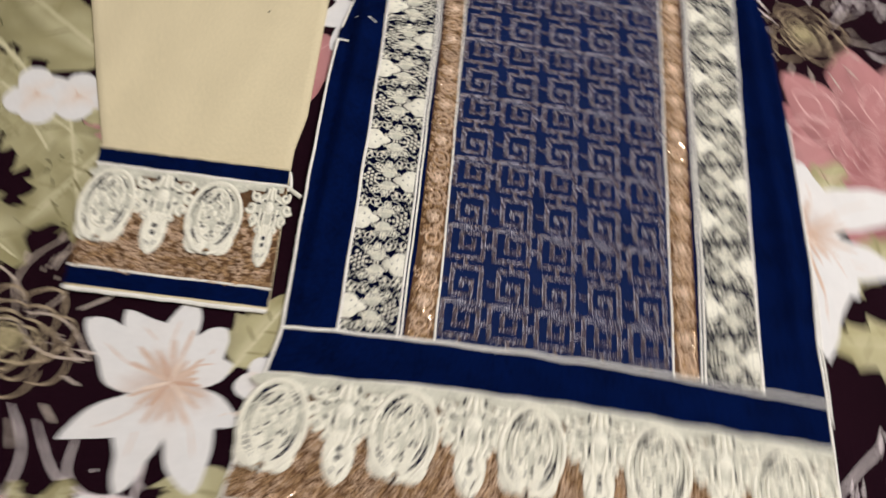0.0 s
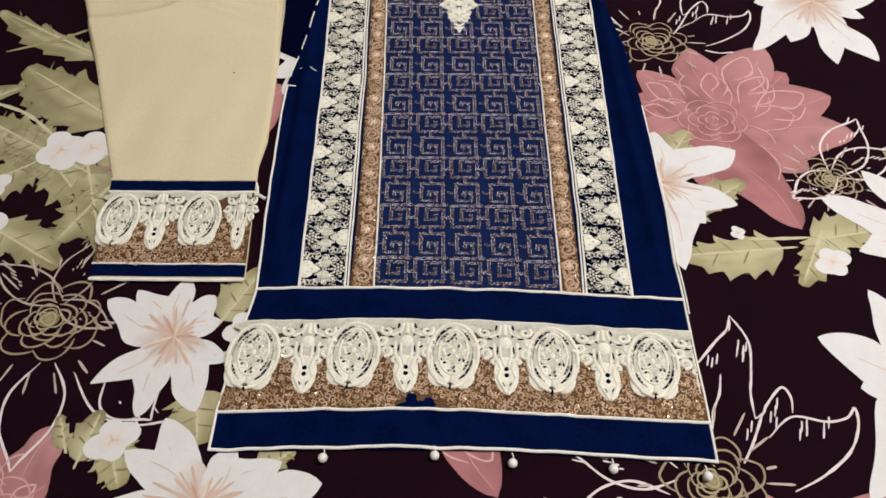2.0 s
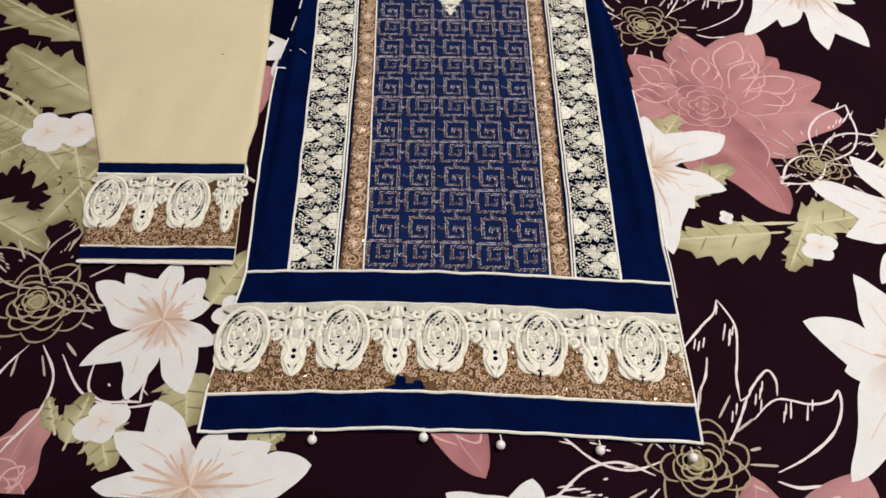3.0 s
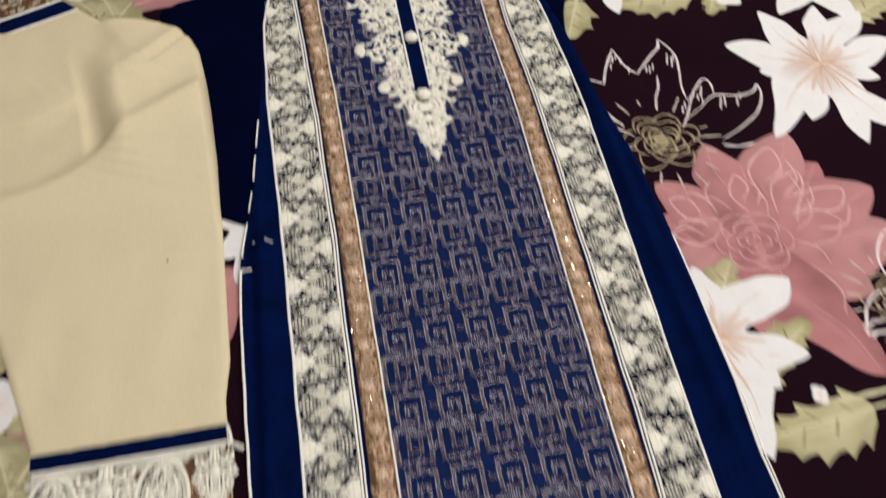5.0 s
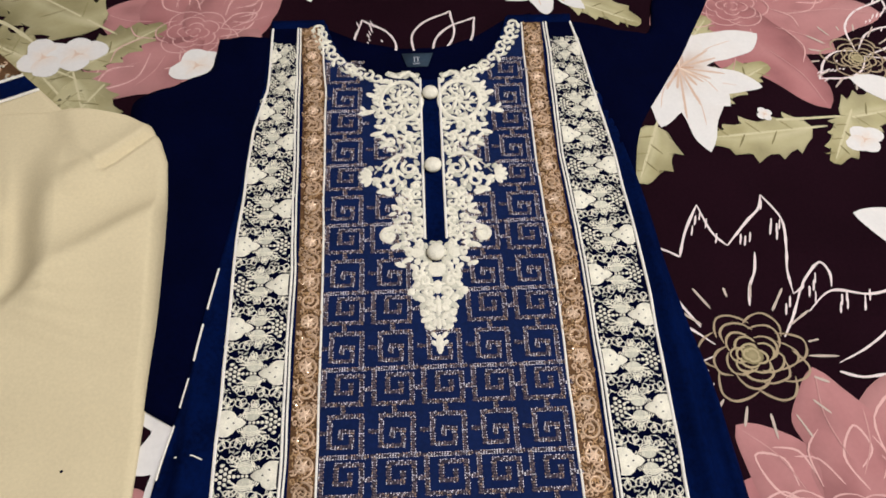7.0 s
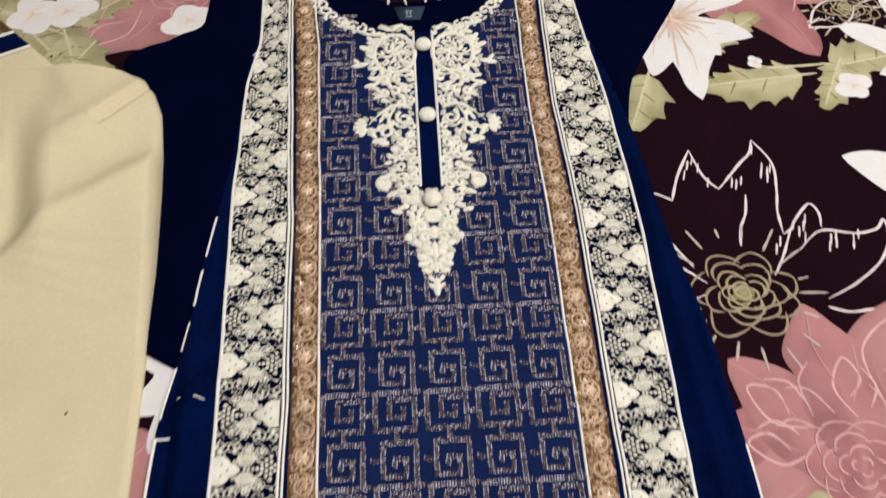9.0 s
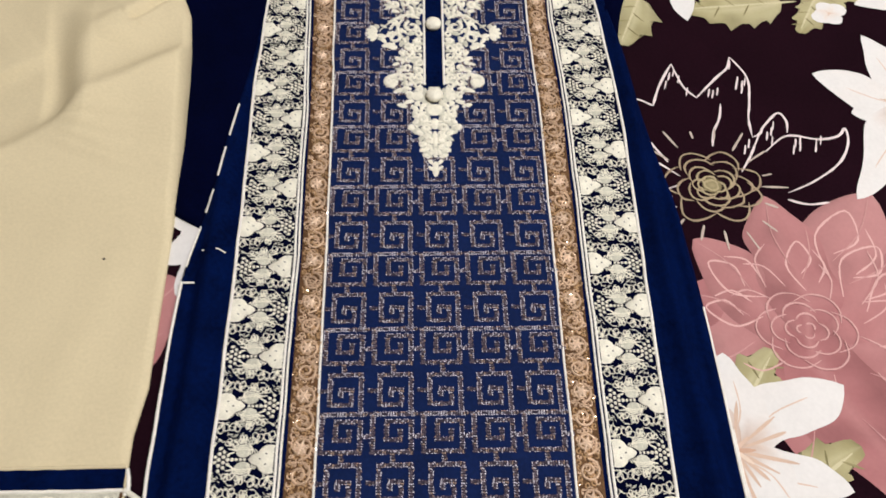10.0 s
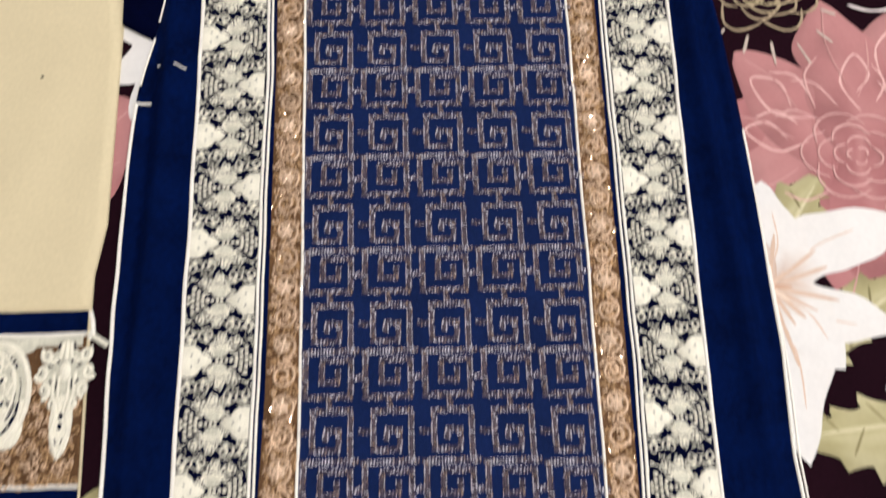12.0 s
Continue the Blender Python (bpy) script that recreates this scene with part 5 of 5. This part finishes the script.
# ---------------------------------------------------------------- the folded trousers
trousers = empty("trousers", "beige cotton trousers with embroidered cuffs, folded beside the tunic", "trousers")
trousers.location = (0, 0.0025, 0)
leg_l = table((0.193, -0.414), (0.216, -0.4165), (0.335, -0.427), (0.438, -0.467), (0.524, -0.499), (0.642, -0.545), (0.75, -0.59), (0.85, -0.6), (0.9, -0.585))
leg_r = table((0.193, -0.2435), (0.216, -0.2445), (0.335, -0.2515), (0.36, -0.2525), (0.4, -0.2475), (0.565, -0.2535), (0.65, -0.2575), (0.736, -0.2645), (0.782, -0.27), (0.84, -0.2795), (0.868, -0.291), (0.89, -0.3055), (0.905, -0.33), (0.915, -0.4))


def offset(pts, x, y):
    """Signed distance from a fold line (right of its direction is positive) and the share walked along it."""
    best = (9.0, 0.0, 0.0)
    for i, ((ax, ay), (bx, by)) in enumerate(zip(pts, pts[1:])):
        dx, dy = bx - ax, by - ay
        t = max(0.0, min(1.0, ((x - ax) * dx + (y - ay) * dy) / (dx * dx + dy * dy)))
        d = math.hypot(x - ax - dx * t, y - ay - dy * t)
        if d < best[0]:
            best = (d, d if (x - ax) * dy - (y - ay) * dx > 0 else -d, (i + t) / (len(pts) - 1))
    return best[1], best[2]


def ease(v):
    v = max(0.0, min(1.0, v))
    return v * v * (3 - 2 * v)


fold = lambda *p: [tuple(q) for q in spline(p, 4)]
LAP = fold((-0.62, 0.6), (-0.52, 0.612), (-0.455, 0.625), (-0.415, 0.643), (-0.382, 0.668), (-0.35, 0.699), (-0.309, 0.734), (-0.27, 0.765), (-0.25, 0.778))
SWEEP = fold((-0.41, 0.65), (-0.4, 0.68), (-0.403, 0.715), (-0.415, 0.77), (-0.43, 0.83), (-0.442, 0.88))
TUCK = fold((-0.366, 0.785), (-0.36, 0.81), (-0.351, 0.838), (-0.369, 0.863), (-0.389, 0.902), (-0.4, 0.93))
NIP = fold((-0.341, 0.823), (-0.33, 0.836), (-0.32, 0.851), (-0.302, 0.877), (-0.295, 0.89))
FAINT = fold((-0.6, 0.72), (-0.48, 0.74), (-0.42, 0.78))


def leg_z(x, y):
    z = lerp(((0.2, 0.0042), (0.4, 0.005), (0.6, 0.007), (0.7, 0.009), (0.9, 0.009)), y) + 0.0012 * noise.noise((x * 9, y * 6, 4)) + 0.0007 * noise.noise((x * 30, y * 20, 8))
    if y > 0.52:
        base, z = z, 0.0
        z += 0.0022 * noise.noise((x * 16 + y * 7, y * 11, 3)) * ease((y - 0.56) / 0.1)
        d, u = offset(LAP, x, y)
        end = ease((1 - u) * 5 + 0.2)
        z += end * (0.016 * math.exp(-d / 0.22) if d > 0 else 0.016 * math.exp(-((d / 0.024) ** 2)) - 0.001 * math.exp(-(((d + 0.02) / 0.012) ** 2)))
        d, u = offset(SWEEP, x, y)
        k = ease(u / 0.45) * ease((1 - u) * 2.2)
        z += k * (0.02 * ease(d / 0.042) * math.exp(-max(0, d - 0.045) / 0.05) if d > 0 else 0.004 * math.exp(-((d / 0.03) ** 2)) * ease(-d / 0.012))
        d, u = offset(TUCK, x, y)
        k = ease(u * 5) * ease((1 - u) * 4 + 0.2)
        z += k * 0.009 * (math.exp(-((d / 0.02) ** 2)) if d < 0 else math.exp(-((d / 0.04) ** 2)))
        d, u = offset(NIP, x, y)
        k = ease(u * 6 + 0.35) * ease((1 - u) * 3 + 0.2)
        z += k * (-0.008 * math.exp(-((d / 0.006) ** 2)) + (0.006 * math.exp(-((d / 0.018) ** 2)) if d < 0 else 0.0035 * math.exp(-((d / 0.03) ** 2))))
        d, u = offset(FAINT, x, y)
        z += 0.01 * ease((1 - u) * 3) * (math.exp(-((d / 0.05) ** 2)) if d < 0 else math.exp(-((d / 0.012) ** 2)))
        z = base + z * ease((y - 0.53) / 0.07)
    z += 0.0008 * math.sin(x * 95 + 2 * math.sin(y * 7)) * max(0, min(1, (0.55 - y) / 0.1)) * max(0, min(1, (y - 0.33) / 0.05))
    return max(z, 0.003)


def leg_surface(name, y0, y1, off, material, nx, ny, label="", left=leg_l, right=leg_r, skirt=False, zf=leg_z):
    bm = bmesh.new()
    rows = []
    for j in range(ny + 1):
        y = y0 + (y1 - y0) * j / ny
        rows.append([])
        for i in range(nx + 1):
            u = i / nx
            x = left(y) + (right(y) - left(y)) * u
            edge = min(1.0, min(u, 1 - u) * (right(y) - left(y)) / 0.008, (y1 - y) / 0.006 + 0.0 if skirt and y1 > 0.8 else 1.0)
            rows[-1].append(bm.verts.new((x, y, (zf(x, y) + off) * (1 - 0.45 * (1 - edge) ** 2 if skirt else 1))))
    for a, b in zip(rows, rows[1:]):
        for i in range(nx):
            bm.faces.new((a[i], a[i + 1], b[i + 1], b[i]))
    if skirt:
        rim = rows[0] + [r[-1] for r in rows[1:]] + rows[-1][-2::-1] + [r[0] for r in rows[-2:0:-1]]
        low = [bm.verts.new((v.co.x, v.co.y, 0.001 + sheet_z(v.co.x, v.co.y))) for v in rim]
        for i in range(len(rim)):
            j = (i + 1) % len(rim)
            bm.faces.new((rim[i], low[i], low[j], rim[j]))
    return part(name, bm, material, trousers, label)


leg_surface("leg", 0.196, 0.915, 0.0, BEIGE, 190, 380, "beige cotton leg with soft folds", skirt=True)
leg_surface("cuff_band", 0.199, 0.2145, 0.0007, NAVY, 20, 4, "navy band of the cuff")
leg_surface("cuff_band", 0.3185, 0.334, 0.0007, NAVY, 20, 4, "navy band of the cuff")
leg_surface("cuff_ground", 0.2165, 0.3165, 0.0006, GOLD_GROUND, 20, 10, "bronze ground of the cuff")
for y, r in ((0.195, 0.002), (0.2155, 0.0013), (0.3172, 0.0015), (0.3355, 0.0016)):
    piping([(leg_l(y) + (leg_r(y) - leg_l(y)) * i / 30, y + 0.0008 * noise.noise((i * 0.6, y * 90, 0))) for i in range(31)], r, 0.0005, PIPE if y < 0.33 else BEIGE, False, leg_z, trousers)
piping([(-0.2515, 0.334), (-0.249, 0.327), (-0.2475, 0.318), (-0.25, 0.314)], 0.0016, -0.002, PIPE, False, leg_z, trousers)
piping([(-0.251, 0.318), (-0.244, 0.314), (-0.236, 0.309)], 0.0022, -0.0025, CREAM, False, leg_z, trousers)
filigree("gold_filigree", lambda x, q: leg_l(q) + 0.003 < x < leg_r(q) - 0.003, -0.425, -0.246, 0.218, 0.285, 0.0047, 0.003, trousers, leg_z, 0.0008, 17, GOLDS, lambda x, q: q, 0.35)
bm = bmesh.new()
cord(bm, [Vector((leg_l(0.3125) + 0.002 + (leg_r(0.3125) - leg_l(0.3125) - 0.004) * i / 20, 0.3125)) for i in range(21)], 0.0036, leg_z, 0.0008, height=0.35)
part("lace_heading", bm, CREAM_FLAT, trousers, "cream embroidered heading of the cuff lace")
for i, x in enumerate((-0.404, -0.358, -0.309, -0.262)):
    m = Matrix.LocRotScale((x, 0.3125, leg_z(x, 0.28) + 0.002), Euler((0, 0, 0.03)), ((0.9, 1.2, 0.92, 0.82)[i], 1.12, 1))
    share("lace_medallion" if i % 2 == 0 else "lace_pendant", medallion if i % 2 == 0 else pendant, m, trousers)
# dark fleck on the cloth
bm = bmesh.new()
pad(bm, -0.3105, 0.5235, 0.0014, 0.0012, 0, 0.0004, leg_z, 0.0003)
part("fleck", bm, NAVY_DARK, trousers, "tiny dark fleck")

# the second leg is folded back beneath, its cuff pointing away
AXIS = Vector((-0.72, 0.69))
SIDE = Vector((0.914, 0.405))
ORIGIN = Vector((-0.452, 0.944))


def back_leg(name, u0, u1, v0, v1, off, material, nu=14, nv=16, label="", skirt=False):
    bm = bmesh.new()
    rows = []
    for j in range(nv + 1):
        v = v0 + (v1 - v0) * j / nv
        rows.append([])
        for i in range(nu + 1):
            u = u0 + (u1 - u0) * i / nu
            p = ORIGIN + SIDE * u + AXIS * v
            rows[-1].append(bm.verts.new((p.x, p.y, back_z(p.x, p.y) + off)))
    for a, b in zip(rows, rows[1:]):
        for i in range(nu):
            bm.faces.new((a[i], a[i + 1], b[i + 1], b[i]))
    if skirt:
        rim = rows[0] + [r[-1] for r in rows[1:]] + rows[-1][-2::-1] + [r[0] for r in rows[-2:0:-1]]
        low = [bm.verts.new((q.co.x, q.co.y, 0.001 + sheet_z(q.co.x, q.co.y))) for q in rim]
        for i in range(len(rim)):
            j = (i + 1) % len(rim)
            bm.faces.new((rim[i], low[i], low[j], rim[j]))
    return part(name, bm, material, trousers, label)


def back_z(x, y):
    return 0.0062 + 0.0016 * noise.noise((x * 12, y * 9, 6))


back_leg("leg", -0.16, 0.012, -0.14, 0.155, 0.0, BEIGE, 24, 30, "beige cotton leg folded back", True)
back_leg("cuff_band", -0.16, 0.012, 0.004, 0.034, 0.0008, NAVY, 14, 4, "navy band of the cuff")
back_leg("cuff_ground", -0.16, 0.012, 0.038, 0.128, 0.0008, GOLD_GROUND, 14, 8, "bronze ground of the cuff")
back_leg("cuff_band", -0.16, 0.012, 0.131, 0.148, 0.0008, NAVY, 14, 4)
for v in (0.002, 0.036, 0.1295, 0.15):
    piping([tuple(ORIGIN + SIDE * (-0.16 + 0.172 * i / 20) + AXIS * v) for i in range(21)], 0.0018, 0.0008, PIPE, False, back_z, trousers)
rng = random.Random(41)
bm = bmesh.new()
for i in range(170):
    u, v = rng.uniform(-0.156, 0.008), rng.uniform(0.041, 0.125)
    p = ORIGIN + SIDE * u + AXIS * v
    cord(bm, [Vector(q) for q in curl(p.x, p.y, rng.uniform(0.003, 0.0055), rng.uniform(0, 6.28), 0.9, rng.choice((1, -1)), 8)], 0.0009, back_z, 0.0011, mi=rng.choice((0, 0, 1, 2)))
part("gold_filigree", bm, (GOLD, ROSE_GOLD, CREAM_FLAT), trousers, "gold and cream thread scrolls")["kind"] = "stuff"
